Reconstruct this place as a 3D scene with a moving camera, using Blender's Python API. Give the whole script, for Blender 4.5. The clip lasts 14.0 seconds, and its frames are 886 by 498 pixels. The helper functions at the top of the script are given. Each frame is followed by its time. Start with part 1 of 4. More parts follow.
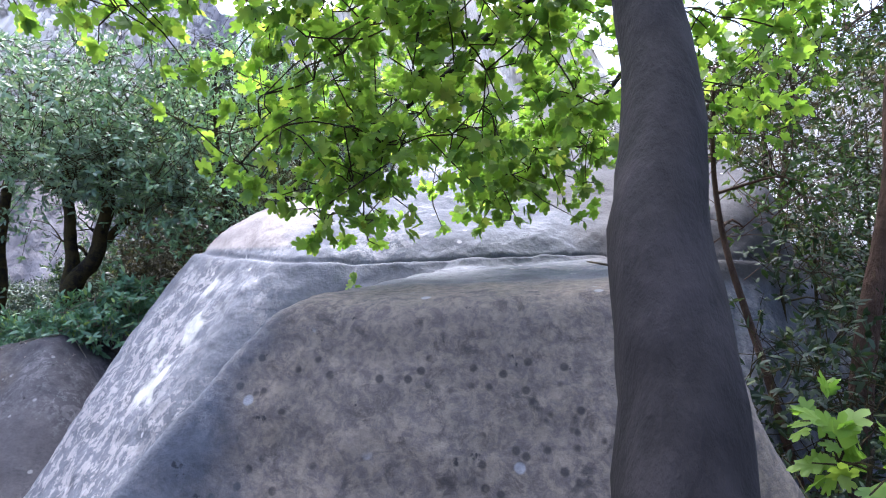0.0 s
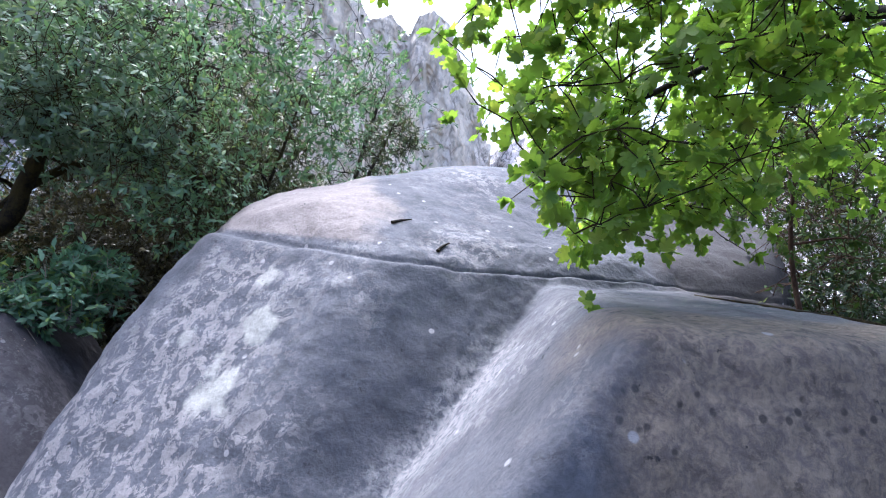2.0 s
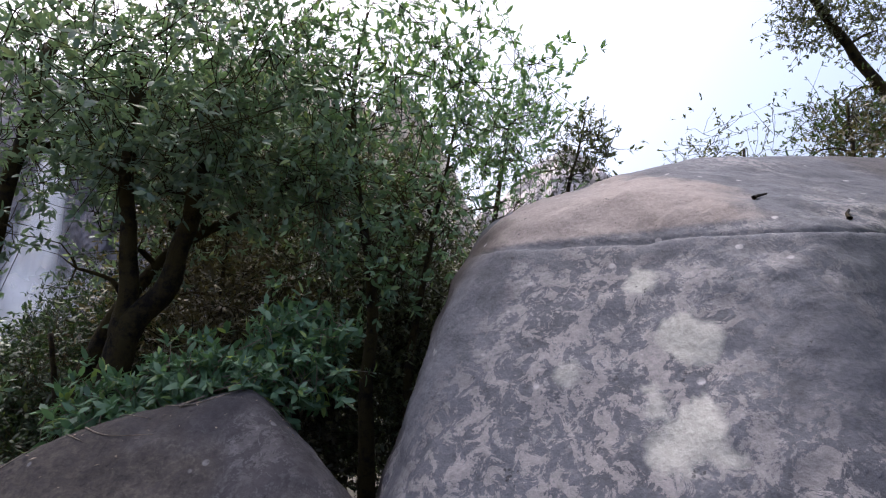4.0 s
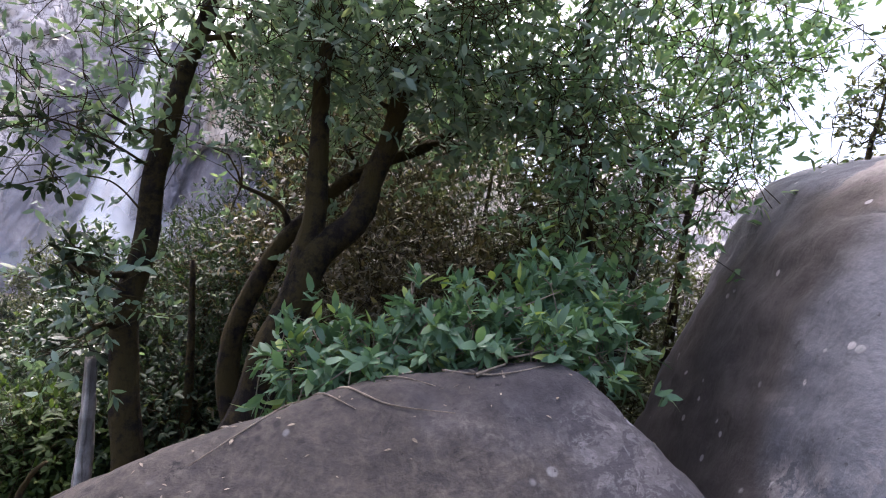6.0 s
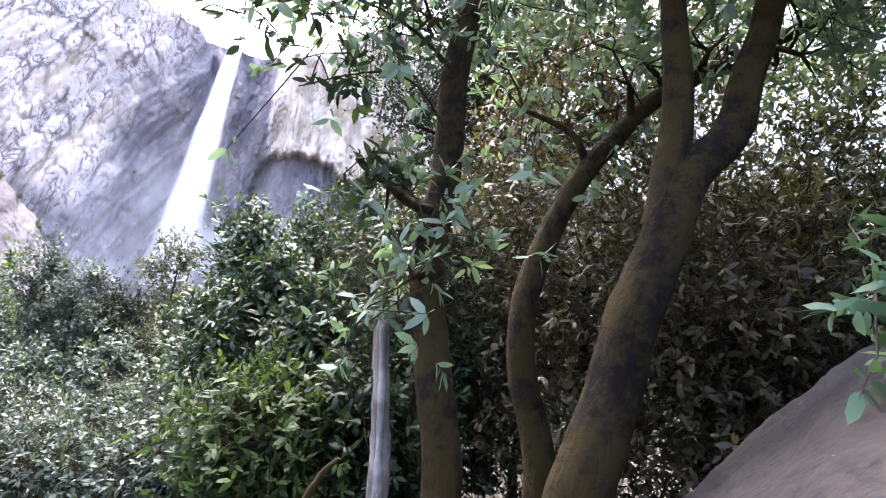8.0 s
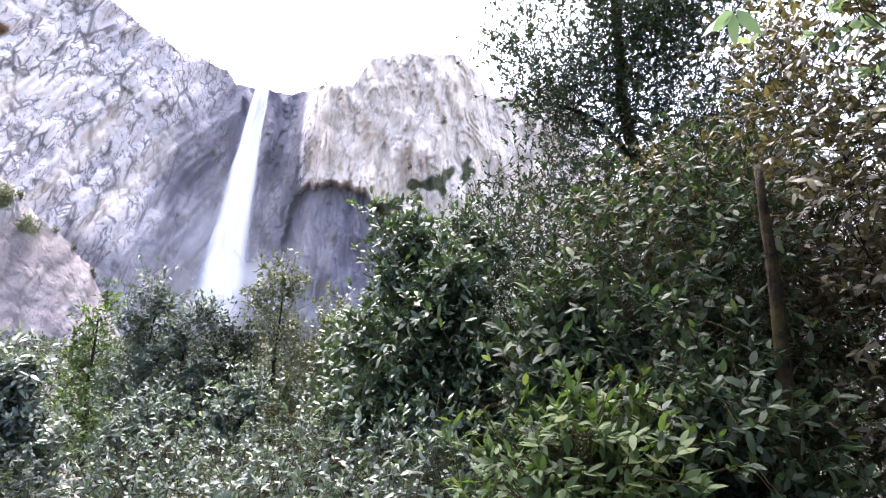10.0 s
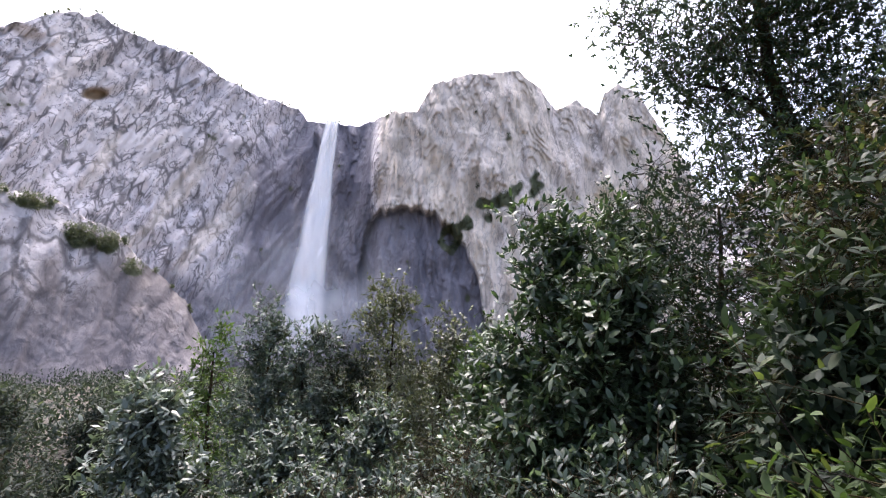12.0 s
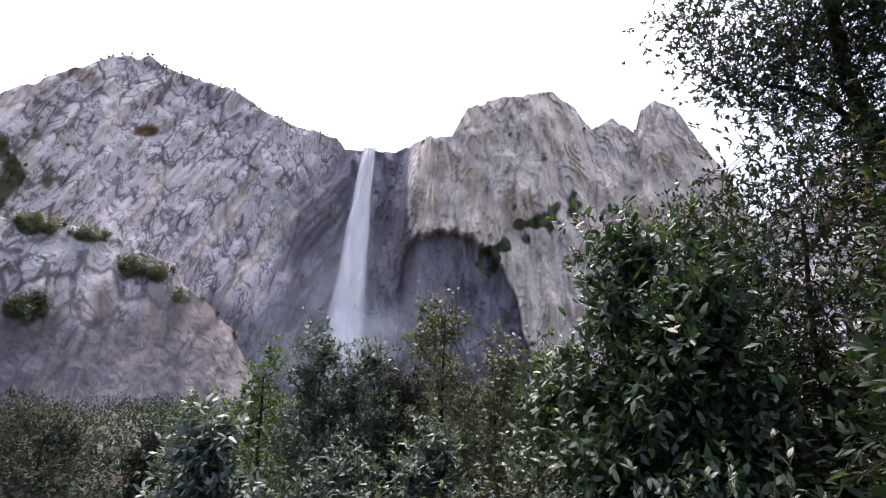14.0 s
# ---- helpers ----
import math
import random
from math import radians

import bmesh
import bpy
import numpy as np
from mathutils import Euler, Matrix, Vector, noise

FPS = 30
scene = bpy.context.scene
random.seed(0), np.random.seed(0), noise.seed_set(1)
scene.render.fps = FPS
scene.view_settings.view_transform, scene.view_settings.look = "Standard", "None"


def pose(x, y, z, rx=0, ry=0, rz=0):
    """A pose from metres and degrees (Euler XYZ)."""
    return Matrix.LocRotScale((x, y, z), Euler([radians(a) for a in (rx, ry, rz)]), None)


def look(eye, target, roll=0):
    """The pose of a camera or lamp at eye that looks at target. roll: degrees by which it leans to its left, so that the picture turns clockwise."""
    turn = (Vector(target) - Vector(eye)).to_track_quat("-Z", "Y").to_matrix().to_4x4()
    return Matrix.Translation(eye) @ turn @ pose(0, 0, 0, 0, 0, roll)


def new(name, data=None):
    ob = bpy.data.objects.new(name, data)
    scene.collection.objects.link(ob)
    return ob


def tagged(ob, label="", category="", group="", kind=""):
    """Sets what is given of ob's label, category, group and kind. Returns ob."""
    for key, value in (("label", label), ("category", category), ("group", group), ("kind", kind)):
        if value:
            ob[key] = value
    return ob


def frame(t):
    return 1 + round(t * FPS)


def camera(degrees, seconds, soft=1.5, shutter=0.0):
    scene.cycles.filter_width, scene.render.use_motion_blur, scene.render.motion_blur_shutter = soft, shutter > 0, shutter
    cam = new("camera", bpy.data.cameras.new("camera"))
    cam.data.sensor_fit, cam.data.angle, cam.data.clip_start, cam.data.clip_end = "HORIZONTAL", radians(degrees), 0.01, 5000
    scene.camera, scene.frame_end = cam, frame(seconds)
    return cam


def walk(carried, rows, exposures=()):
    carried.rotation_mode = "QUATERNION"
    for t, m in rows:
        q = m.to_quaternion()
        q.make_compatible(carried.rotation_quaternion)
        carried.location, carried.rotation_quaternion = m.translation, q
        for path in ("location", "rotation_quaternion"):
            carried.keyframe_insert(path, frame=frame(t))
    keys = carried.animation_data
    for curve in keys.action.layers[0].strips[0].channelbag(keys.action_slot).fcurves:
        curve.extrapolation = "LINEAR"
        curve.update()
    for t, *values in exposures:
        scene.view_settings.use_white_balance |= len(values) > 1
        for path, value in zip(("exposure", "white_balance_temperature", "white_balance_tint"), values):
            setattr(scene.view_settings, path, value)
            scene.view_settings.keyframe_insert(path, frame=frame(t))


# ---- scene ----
cam = camera(78.3, 14.0, soft=1.1)
PATH = [
    (0.0, pose(0.000, 0.000, 1.600, 91.00, -0.00, 0.00)),
    (0.5, pose(-0.344, 0.012, 1.630, 90.40, -2.35, -3.04)),
    (1.0, pose(-0.794, 0.087, 1.644, 89.29, -3.77, -7.57)),
    (1.5, pose(-1.180, 0.235, 1.608, 90.49, -6.11, -11.21)),
    (2.0, pose(-1.596, 0.413, 1.548, 92.37, -6.53, -15.61)),
    (2.5, pose(-1.999, 0.666, 1.452, 95.45, -5.58, -18.80)),
    (3.0, pose(-2.453, 1.034, 1.324, 97.06, -2.91, -17.05)),
    (3.5, pose(-2.915, 1.426, 1.222, 98.95, -0.10, -17.40)),
    (4.0, pose(-3.339, 1.836, 1.124, 99.66, 1.27, -15.78)),
    (6.5, pose(-4.695, 3.379, 0.930, 97.15, -7.37, -10.80)),
    (7.0, pose(-5.090, 3.666, 0.812, 97.04, -7.48, -10.71)),
    (7.5, pose(-5.429, 3.992, 0.685, 96.80, -5.90, -6.98)),
    (8.0, pose(-5.789, 4.338, 0.574, 97.37, -6.57, -5.43)),
    (8.5, pose(-6.132, 4.625, 0.477, 97.94, -5.59, -5.22)),
    (11.0, pose(-7.900, 5.950, 0.380, 99.50, 0.50, 2.73)),
    (11.5, pose(-8.004, 6.035, 0.375, 100.11, 0.60, 5.18)),
    (12.0, pose(-8.095, 6.110, 0.370, 100.61, 0.38, 7.07)),
    (12.5, pose(-8.174, 6.175, 0.365, 101.00, 0.36, 8.39)),
    (13.0, pose(-8.240, 6.230, 0.360, 101.40, 1.09, 9.52)),
    (13.5, pose(-8.294, 6.275, 0.355, 102.19, 2.01, 10.69)),
    (14.0, pose(-8.335, 6.310, 0.350, 103.07, 0.91, 11.22)),
]
EXPOSURES = [(0.0, 2.5, 5300, 11), (1.0, 2.3, 5250, 11), (2.0, 2.05, 5250, 11), (3.0, 1.55, 5650, 12), (4.0, 1.25, 5950, 14), (6.5, 2.45, 6000, 19), (7.2, 2.65, 5900, 18), (8.5, 3.15, 5800, 17), (11.0, 2.35, 5900, 16), (14.0, 1.5, 5950, 17)]
walk(cam, PATH, EXPOSURES)

# ---- world, sun, exposure ----
world = bpy.data.worlds.new("world")
scene.world = world
world.use_nodes = True
wn = world.node_tree.nodes
sky = wn.new("ShaderNodeTexSky")
sky.sky_type = "NISHITA"
sky.sun_disc = False
sky.sun_elevation, sky.sun_rotation = radians(64), radians(338)
sky.dust_density, sky.ozone_density, sky.air_density = 10.0, 1.0, 1.0
wn["Background"].inputs[1].default_value = 0.15
world.node_tree.links.new(sky.outputs[0], wn["Background"].inputs[0])
sun_data = bpy.data.lights.new("sun", "SUN")
sun_data.energy, sun_data.angle, sun_data.color = 0.8, radians(45), (1.0, 0.95, 0.88)
sun = new("sun", sun_data)
sun.matrix_world = look((-8.6, 21.4, 47.3), (0, 0, 0))


# ---- materials ----
def material(name):
    m = bpy.data.materials.new(name)
    m.use_nodes = True
    return m, m.node_tree.nodes, m.node_tree.links, m.node_tree.nodes["Principled BSDF"]


def tex_noise(n, l, coord, scale, detail=4.0, rough=0.6, distort=0.0):
    t = n.new("ShaderNodeTexNoise")
    t.inputs["Scale"].default_value, t.inputs["Detail"].default_value = scale, detail
    t.inputs["Roughness"].default_value, t.inputs["Distortion"].default_value = rough, distort
    l.new(coord, t.inputs["Vector"])
    return t.outputs["Fac"]


def ramp(n, l, fac, stops):
    r = n.new("ShaderNodeValToRGB")
    e = r.color_ramp.elements
    while len(e) < len(stops):
        e.new(0.5)
    for k, (p, c) in enumerate(stops):
        e[k].position = p
        e[k].color = (*c, 1) if isinstance(c, tuple) else (c, c, c, 1)
    l.new(fac, r.inputs["Fac"])
    return r.outputs["Color"]


def mix(n, l, fac, a, b, kind="MIX"):
    m = n.new("ShaderNodeMix")
    m.data_type, m.blend_type = "RGBA", kind
    for sock, v in ((m.inputs[0], fac), (m.inputs[6], a), (m.inputs[7], b)):
        if isinstance(v, (int, float)):
            sock.default_value = v
        elif isinstance(v, tuple):
            sock.default_value = (*v, 1)
        else:
            l.new(v, sock)
    return m.outputs[2]


def bump(n, l, bsdf, heights, strength=0.5, distance=0.02):
    prev = None
    for h, d in heights:
        b = n.new("ShaderNodeBump")
        b.inputs["Strength"].default_value, b.inputs["Distance"].default_value = strength, d
        l.new(h, b.inputs["Height"])
        if prev:
            l.new(prev, b.inputs["Normal"])
        prev = b.outputs["Normal"]
    l.new(prev, bsdf.inputs["Normal"])


def granite(name, dark, mid, pale, lichen=0.6, brown=None):
    """Weathered granite: slate ground, hard-edged lichen blotches, pale rings, dark pits, brown and pink staining."""
    m, n, l, b = material(name)
    co = n.new("ShaderNodeTexCoord").outputs["Object"]
    big = tex_noise(n, l, co, 0.9, 5, 0.6, 0.3)
    med = tex_noise(n, l, co, 4.5, 6, 0.65, 0.2)
    fine = tex_noise(n, l, co, 42, 5, 0.7)
    blotch = tex_noise(n, l, co, 10.5, 9, 0.74, 0.5)
    blotch2 = tex_noise(n, l, co, 24, 8, 0.72, 0.6)

    def attr(k):
        at = n.new("ShaderNodeAttribute")
        at.attribute_name = k
        return at.outputs["Fac"]

    col = ramp(n, l, big, [(0.3, dark), (0.55, mid), (0.75, tuple(c * 1.12 for c in mid))])
    col = mix(n, l, ramp(n, l, med, [(0.38, 0.5), (0.5, 0.0)]), col, tuple(c * 0.72 for c in dark))
    region = ramp(n, l, tex_noise(n, l, co, 1.1, 4, 0.6), [(0.5, 0.04), (0.64, 0.8)])
    stain = attr("stain")
    dust = attr("dust")
    lich = mix(n, l, 1.0, ramp(n, l, blotch, [(0.505, 0.0), (0.518, lichen)]), mix(n, l, dust, region, (1, 1, 1)), "MULTIPLY")
    tint = mix(n, l, blotch2, tuple(c * 0.8 for c in pale), (pale[0] * 1.02, pale[1] * 0.95, pale[2] * 0.92))
    col = mix(n, l, lich, col, tint)
    col = mix(n, l, mix(n, l, 1.0, ramp(n, l, blotch2, [(0.56, 0.0), (0.575, 0.7)]), region, "MULTIPLY"), col, pale)
    if brown:
        tone = mix(n, l, ramp(n, l, blotch2, [(0.4, 0.0), (0.6, 1.0)]), brown, (brown[0] * 1.9, brown[1] * 1.85, brown[2] * 1.6))
        tone = mix(n, l, ramp(n, l, blotch, [(0.36, 0.8), (0.46, 0.0)]), tone, tuple(c * 0.5 for c in brown))
        dots = n.new("ShaderNodeTexVoronoi")
        dots.inputs["Scale"].default_value = 16.0
        dots.inputs["Randomness"].default_value = 1.0
        l.new(co, dots.inputs["Vector"])
        few = mix(n, l, 1.0, ramp(n, l, dots.outputs["Distance"], [(0.16, 0.85), (0.26, 0.0)]), ramp(n, l, tex_noise(n, l, co, 2.6, 4), [(0.48, 0.0), (0.54, 1.0)]), "MULTIPLY")
        tone = mix(n, l, few, tone, tuple(c * 0.3 for c in brown))
        col = mix(n, l, mix(n, l, 0.9, (0, 0, 0), stain), col, tone)
        pink = mix(n, l, blotch2, (0.19, 0.16, 0.15), (0.25, 0.215, 0.2))
        col = mix(n, l, attr("pink"), col, pink)
        # tree shade on the far flank and right end, painted as dark brown
        col = mix(n, l, attr("shade_dark"), col, mix(n, l, med, (0.018, 0.0145, 0.014), (0.048, 0.04, 0.037)))
        col = mix(n, l, attr("scour"), col, mix(n, l, ramp(n, l, blotch2, [(0.42, 0.0), (0.55, 1.0)]), mid, pale))
        col = mix(n, l, attr("cream"), col, mix(n, l, med, (0.25, 0.248, 0.235), (0.32, 0.317, 0.3)))
    spots = n.new("ShaderNodeTexVoronoi")
    spots.inputs["Scale"].default_value = 7.0
    l.new(co, spots.inputs["Vector"])
    some = mix(n, l, 1.0, ramp(n, l, spots.outputs["Distance"], [(0.1, 0.75), (0.14, 0.0)]), ramp(n, l, tex_noise(n, l, co, 3.0, 2), [(0.5, 0.0), (0.55, 1.0)]), "MULTIPLY")
    col = mix(n, l, some, col, tuple(min(1, c * 1.25) for c in pale))
    pits = ramp(n, l, tex_noise(n, l, co, 11, 4, 0.75), [(0.3, 0.8), (0.35, 0.0)])
    col = mix(n, l, pits, col, tuple(c * 0.3 for c in dark))
    col = mix(n, l, 0.6, col, ramp(n, l, fine, [(0.25, 0.28), (0.5, 0.5), (0.75, 0.72)]), "OVERLAY")
    l.new(col, b.inputs["Base Color"])
    b.inputs["Roughness"].default_value = 0.85
    b.inputs["Specular IOR Level"].default_value = 0.3
    bump(n, l, b, [(med, 0.025), (blotch, 0.006), (fine, 0.006)], 0.7)
    return m


def leafy(name, c1, c2, c3, gloss=0.45, through_=0.35, shine=0.5):
    """Thin leaves: varied green, a glossy upper side and light that passes through."""
    m, n, l, b = material(name)
    geo = n.new("ShaderNodeNewGeometry")
    info = n.new("ShaderNodeObjectInfo")
    both = n.new("ShaderNodeMath")
    both.operation = "ADD"
    l.new(geo.outputs["Random Per Island"], both.inputs[0])
    l.new(info.outputs["Random"], both.inputs[1])
    frac = n.new("ShaderNodeMath")
    frac.operation = "FRACT"
    l.new(both.outputs[0], frac.inputs[0])
    col = ramp(n, l, frac.outputs[0], [(0.0, c1), (0.5, c2), (0.88, c2), (1.0, c3)])
    co = n.new("ShaderNodeTexCoord").outputs["Object"]
    col = mix(n, l, 0.5, col, ramp(n, l, tex_noise(n, l, co, 1.3, 3), [(0.3, 0.35), (0.7, 0.65)]), "OVERLAY")
    l.new(col, b.inputs["Base Color"])
    b.inputs["Roughness"].default_value = gloss
    b.inputs["Specular IOR Level"].default_value = shine
    tr = n.new("ShaderNodeBsdfTranslucent")
    l.new(mix(n, l, 1.0, col, (1.3, 1.35, 0.7), "MULTIPLY"), tr.inputs["Color"])
    mx = n.new("ShaderNodeMixShader")
    mx.inputs[0].default_value = through_
    l.new(b.outputs[0], mx.inputs[1])
    l.new(tr.outputs[0], mx.inputs[2])
    l.new(mx.outputs[0], n["Material Output"].inputs["Surface"])
    return m


def bark(name, c1, c2, moss=0.0, relief=1.0):
    m, n, l, b = material(name)
    co = n.new("ShaderNodeTexCoord").outputs["Object"]
    mp = n.new("ShaderNodeMapping")
    mp.inputs["Scale"].default_value = (1, 1, 0.25)
    l.new(co, mp.inputs["Vector"])
    streak = tex_noise(n, l, mp.outputs[0], 22, 6, 0.7)
    col = ramp(n, l, streak, [(0.3, c1), (0.7, c2)])
    patch = tex_noise(n, l, co, 5, 5, 0.6)
    col = mix(n, l, ramp(n, l, patch, [(0.5, 0.0), (0.65, 0.5)]), col, tuple(min(1, c * 1.7) for c in c2))
    if moss:
        col = mix(n, l, ramp(n, l, tex_noise(n, l, co, 4.5, 7, 0.75), [(0.42, 0.0), (0.54, moss)]), col, (0.05, 0.038, 0.013))
    l.new(col, b.inputs["Base Color"])
    b.inputs["Roughness"].default_value = 0.9
    b.inputs["Specular IOR Level"].default_value = 0.15
    bump(n, l, b, [(streak, 0.03 * relief), (patch, 0.03 * relief)], 1.0)
    return m


M_ROCK = granite("boulder_granite", (0.053, 0.055, 0.068), (0.082, 0.085, 0.102), (0.235, 0.228, 0.238), 0.8, (0.118, 0.095, 0.083))
M_ROCK2 = granite("rock_granite", (0.03, 0.027, 0.031), (0.045, 0.041, 0.046), (0.13, 0.125, 0.13), 0.6, (0.037, 0.031, 0.029))
M_LAUREL = leafy("laurel_leaf", (0.08, 0.14, 0.085), (0.14, 0.23, 0.13), (0.27, 0.34, 0.13))
M_BUSH = leafy("bush_leaf", (0.065, 0.13, 0.08), (0.12, 0.21, 0.12), (0.3, 0.37, 0.1))
# shaded copy of the leaf greens: canopy shade and silhouettes put into the colour
M_SHADE = leafy("shaded_leaf", (0.012, 0.022, 0.012), (0.025, 0.042, 0.022), (0.075, 0.095, 0.032), 0.6, 0.35, 0.25)
M_DARK = leafy("oak_leaf_dark", (0.075, 0.12, 0.092), (0.14, 0.205, 0.15), (0.23, 0.27, 0.16))
M_SILVER = leafy("silvery_leaf", (0.03, 0.046, 0.038), (0.065, 0.09, 0.072), (0.17, 0.2, 0.155), 0.42, 0.35, 0.4)
M_BRIGHT = leafy("lobed_green_leaf", (0.11, 0.2, 0.03), (0.19, 0.29, 0.045), (0.34, 0.4, 0.08), 0.5, 0.6)
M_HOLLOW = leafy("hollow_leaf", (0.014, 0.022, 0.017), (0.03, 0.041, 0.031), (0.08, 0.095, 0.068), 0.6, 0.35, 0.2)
M_BROWN = leafy("brown_thicket_leaf", (0.03, 0.027, 0.016), (0.072, 0.06, 0.032), (0.13, 0.115, 0.05))
M_OLIVE = leafy("olive_leaf", (0.035, 0.045, 0.022), (0.078, 0.09, 0.042), (0.14, 0.14, 0.065))
M_YELLOWG = leafy("young_leaf", (0.022, 0.04, 0.012), (0.042, 0.07, 0.02), (0.09, 0.11, 0.03), 0.6, 0.35, 0.2)
M_PALE = leafy("pale_silvery_leaf", (0.05, 0.07, 0.06), (0.11, 0.14, 0.115), (0.25, 0.29, 0.23), 0.4, 0.3, 0.5)
M_BAY = leafy("bay_leaf", (0.018, 0.034, 0.016), (0.043, 0.072, 0.035), (0.12, 0.15, 0.065), 0.38, 0.3, 0.5)
M_PINE = leafy("bright_needle", (0.04, 0.07, 0.016), (0.07, 0.115, 0.026), (0.12, 0.16, 0.04), 0.5, 0.4, 0.3)
M_SCRUB = leafy("scrub_leaf", (0.05, 0.065, 0.03), (0.09, 0.105, 0.05), (0.14, 0.14, 0.07))
M_BARK = bark("dark_bark", (0.007, 0.0055, 0.005), (0.018, 0.013, 0.011), 0.85)
M_BARK_GREY = bark("grey_bark", (0.012, 0.0105, 0.011), (0.024, 0.021, 0.022), 0.0, 0.3)
M_BARK_BROWN = bark("brown_bark", (0.03, 0.017, 0.012), (0.075, 0.045, 0.032))
M_DEAD = bark("dead_wood", (0.16, 0.15, 0.14), (0.4, 0.38, 0.36))
M_TWIG = bark("dry_twig", (0.1, 0.08, 0.06), (0.3, 0.25, 0.2))


def mat_cliff():
    m, n, l, b = material("cliff_granite")
    co = n.new("ShaderNodeTexCoord").outputs["Object"]

    def stretched(tilt, long):
        mp = n.new("ShaderNodeMapping")
        mp.vector_type = "TEXTURE"
        mp.inputs["Rotation"].default_value = (0, radians(tilt), 0)
        mp.inputs["Scale"].default_value = (1, 1, long)
        l.new(co, mp.inputs["Vector"])
        return mp.outputs[0]

    slant = stretched(24, 3.2)
    upright = stretched(3, 9)
    big = tex_noise(n, l, co, 0.011, 5, 0.55, 0.4)
    streak = tex_noise(n, l, slant, 0.09, 7, 0.62, 0.8)
    drip = tex_noise(n, l, upright, 0.12, 6, 0.6, 0.3)
    fine = tex_noise(n, l, co, 0.3, 6, 0.66, 0.5)
    col = ramp(n, l, big, [(0.3, (0.57, 0.53, 0.53)), (0.5, (0.66, 0.605, 0.585)), (0.7, (0.72, 0.655, 0.605))])
    col = mix(n, l, 0.36, col, ramp(n, l, streak, [(0.3, 0.4), (0.42, 0.49), (0.7, 0.54)]), "OVERLAY")
    col = mix(n, l, 0.28, col, ramp(n, l, drip, [(0.32, 0.3), (0.5, 0.5), (0.7, 0.62)]), "OVERLAY")
    col = mix(n, l, 0.22, col, ramp(n, l, fine, [(0.3, 0.3), (0.7, 0.68)]), "OVERLAY")
    crack = n.new("ShaderNodeTexVoronoi")
    crack.feature = "DISTANCE_TO_EDGE"
    crack.inputs["Scale"].default_value = 0.065
    warp = n.new("ShaderNodeMix")
    warp.data_type, warp.blend_type = "RGBA", "ADD"
    warp.inputs[0].default_value = 6.0
    nz = n.new("ShaderNodeTexNoise")
    nz.inputs["Scale"].default_value, nz.inputs["Detail"].default_value = 0.08, 6
    l.new(co, nz.inputs["Vector"])
    l.new(slant, warp.inputs[6])
    l.new(nz.outputs["Color"], warp.inputs[7])
    l.new(warp.outputs[2], crack.inputs["Vector"])
    line = ramp(n, l, crack.outputs["Distance"], [(0.0, 0.9), (0.04, 0.65), (0.09, 0.0)])
    broken = mix(n, l, 1.0, line, ramp(n, l, tex_noise(n, l, co, 0.045, 5, 0.65), [(0.44, 0.0), (0.52, 1.0)]), "MULTIPLY")
    col = mix(n, l, broken, col, (0.15, 0.138, 0.135))
    joint = tex_noise(n, l, stretched(27, 6.0), 0.15, 4, 0.6, 1.2)
    seam = ramp(n, l, joint, [(0.465, 0.0), (0.485, 0.9), (0.5, 0.9), (0.52, 0.0)])
    some = ramp(n, l, tex_noise(n, l, co, 0.05, 5, 0.7), [(0.46, 0.0), (0.52, 1.0)])
    col = mix(n, l, mix(n, l, 1.0, seam, some, "MULTIPLY"), col, (0.17, 0.155, 0.15))
    grit = tex_noise(n, l, co, 0.85, 6, 0.7, 0.4)
    col = mix(n, l, 0.3, col, ramp(n, l, grit, [(0.3, 0.25), (0.45, 0.5), (0.7, 0.68)]), "OVERLAY")
    block = n.new("ShaderNodeTexVoronoi")
    block.feature = "DISTANCE_TO_EDGE"
    block.inputs["Scale"].default_value = 0.17
    l.new(warp.outputs[2], block.inputs["Vector"])
    chink = mix(n, l, 1.0, ramp(n, l, block.outputs["Distance"], [(0.0, 0.85), (0.05, 0.6), (0.1, 0.0)]), ramp(n, l, tex_noise(n, l, co, 0.06, 5, 0.7), [(0.48, 0.0), (0.55, 1.0)]), "MULTIPLY")
    col = mix(n, l, chink, col, (0.16, 0.145, 0.14))
    # the dark wet tint also carries painted shade of the undercut and low wall
    for name_, tint in (("tan", mix(n, l, drip, (0.64, 0.545, 0.44), (0.84, 0.745, 0.61))), ("earth_shade", mix(n, l, streak, (0.1, 0.085, 0.08), (0.24, 0.21, 0.2))), ("wet_shade", mix(n, l, drip, (0.1, 0.097, 0.125), (0.25, 0.24, 0.27))), ("green", (0.1, 0.11, 0.06)), ("ochre", (0.27, 0.19, 0.11))):
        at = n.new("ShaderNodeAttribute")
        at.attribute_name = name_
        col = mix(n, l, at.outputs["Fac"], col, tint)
    col = mix(n, l, mix(n, l, 0.3, (0, 0, 0), chink), col, (0.07, 0.064, 0.066))
    col = mix(n, l, mix(n, l, 0.2, (0, 0, 0), broken), col, (0.08, 0.073, 0.075))
    l.new(col, b.inputs["Base Color"])
    b.inputs["Roughness"].default_value = 0.9
    b.inputs["Specular IOR Level"].default_value = 0.2
    bump(n, l, b, [(streak, 1.8), (fine, 0.9), (grit, 0.5), (joint, 1.2), (crack.outputs["Distance"], 3.0)], 0.7)
    return m


M_CLIFF = mat_cliff()


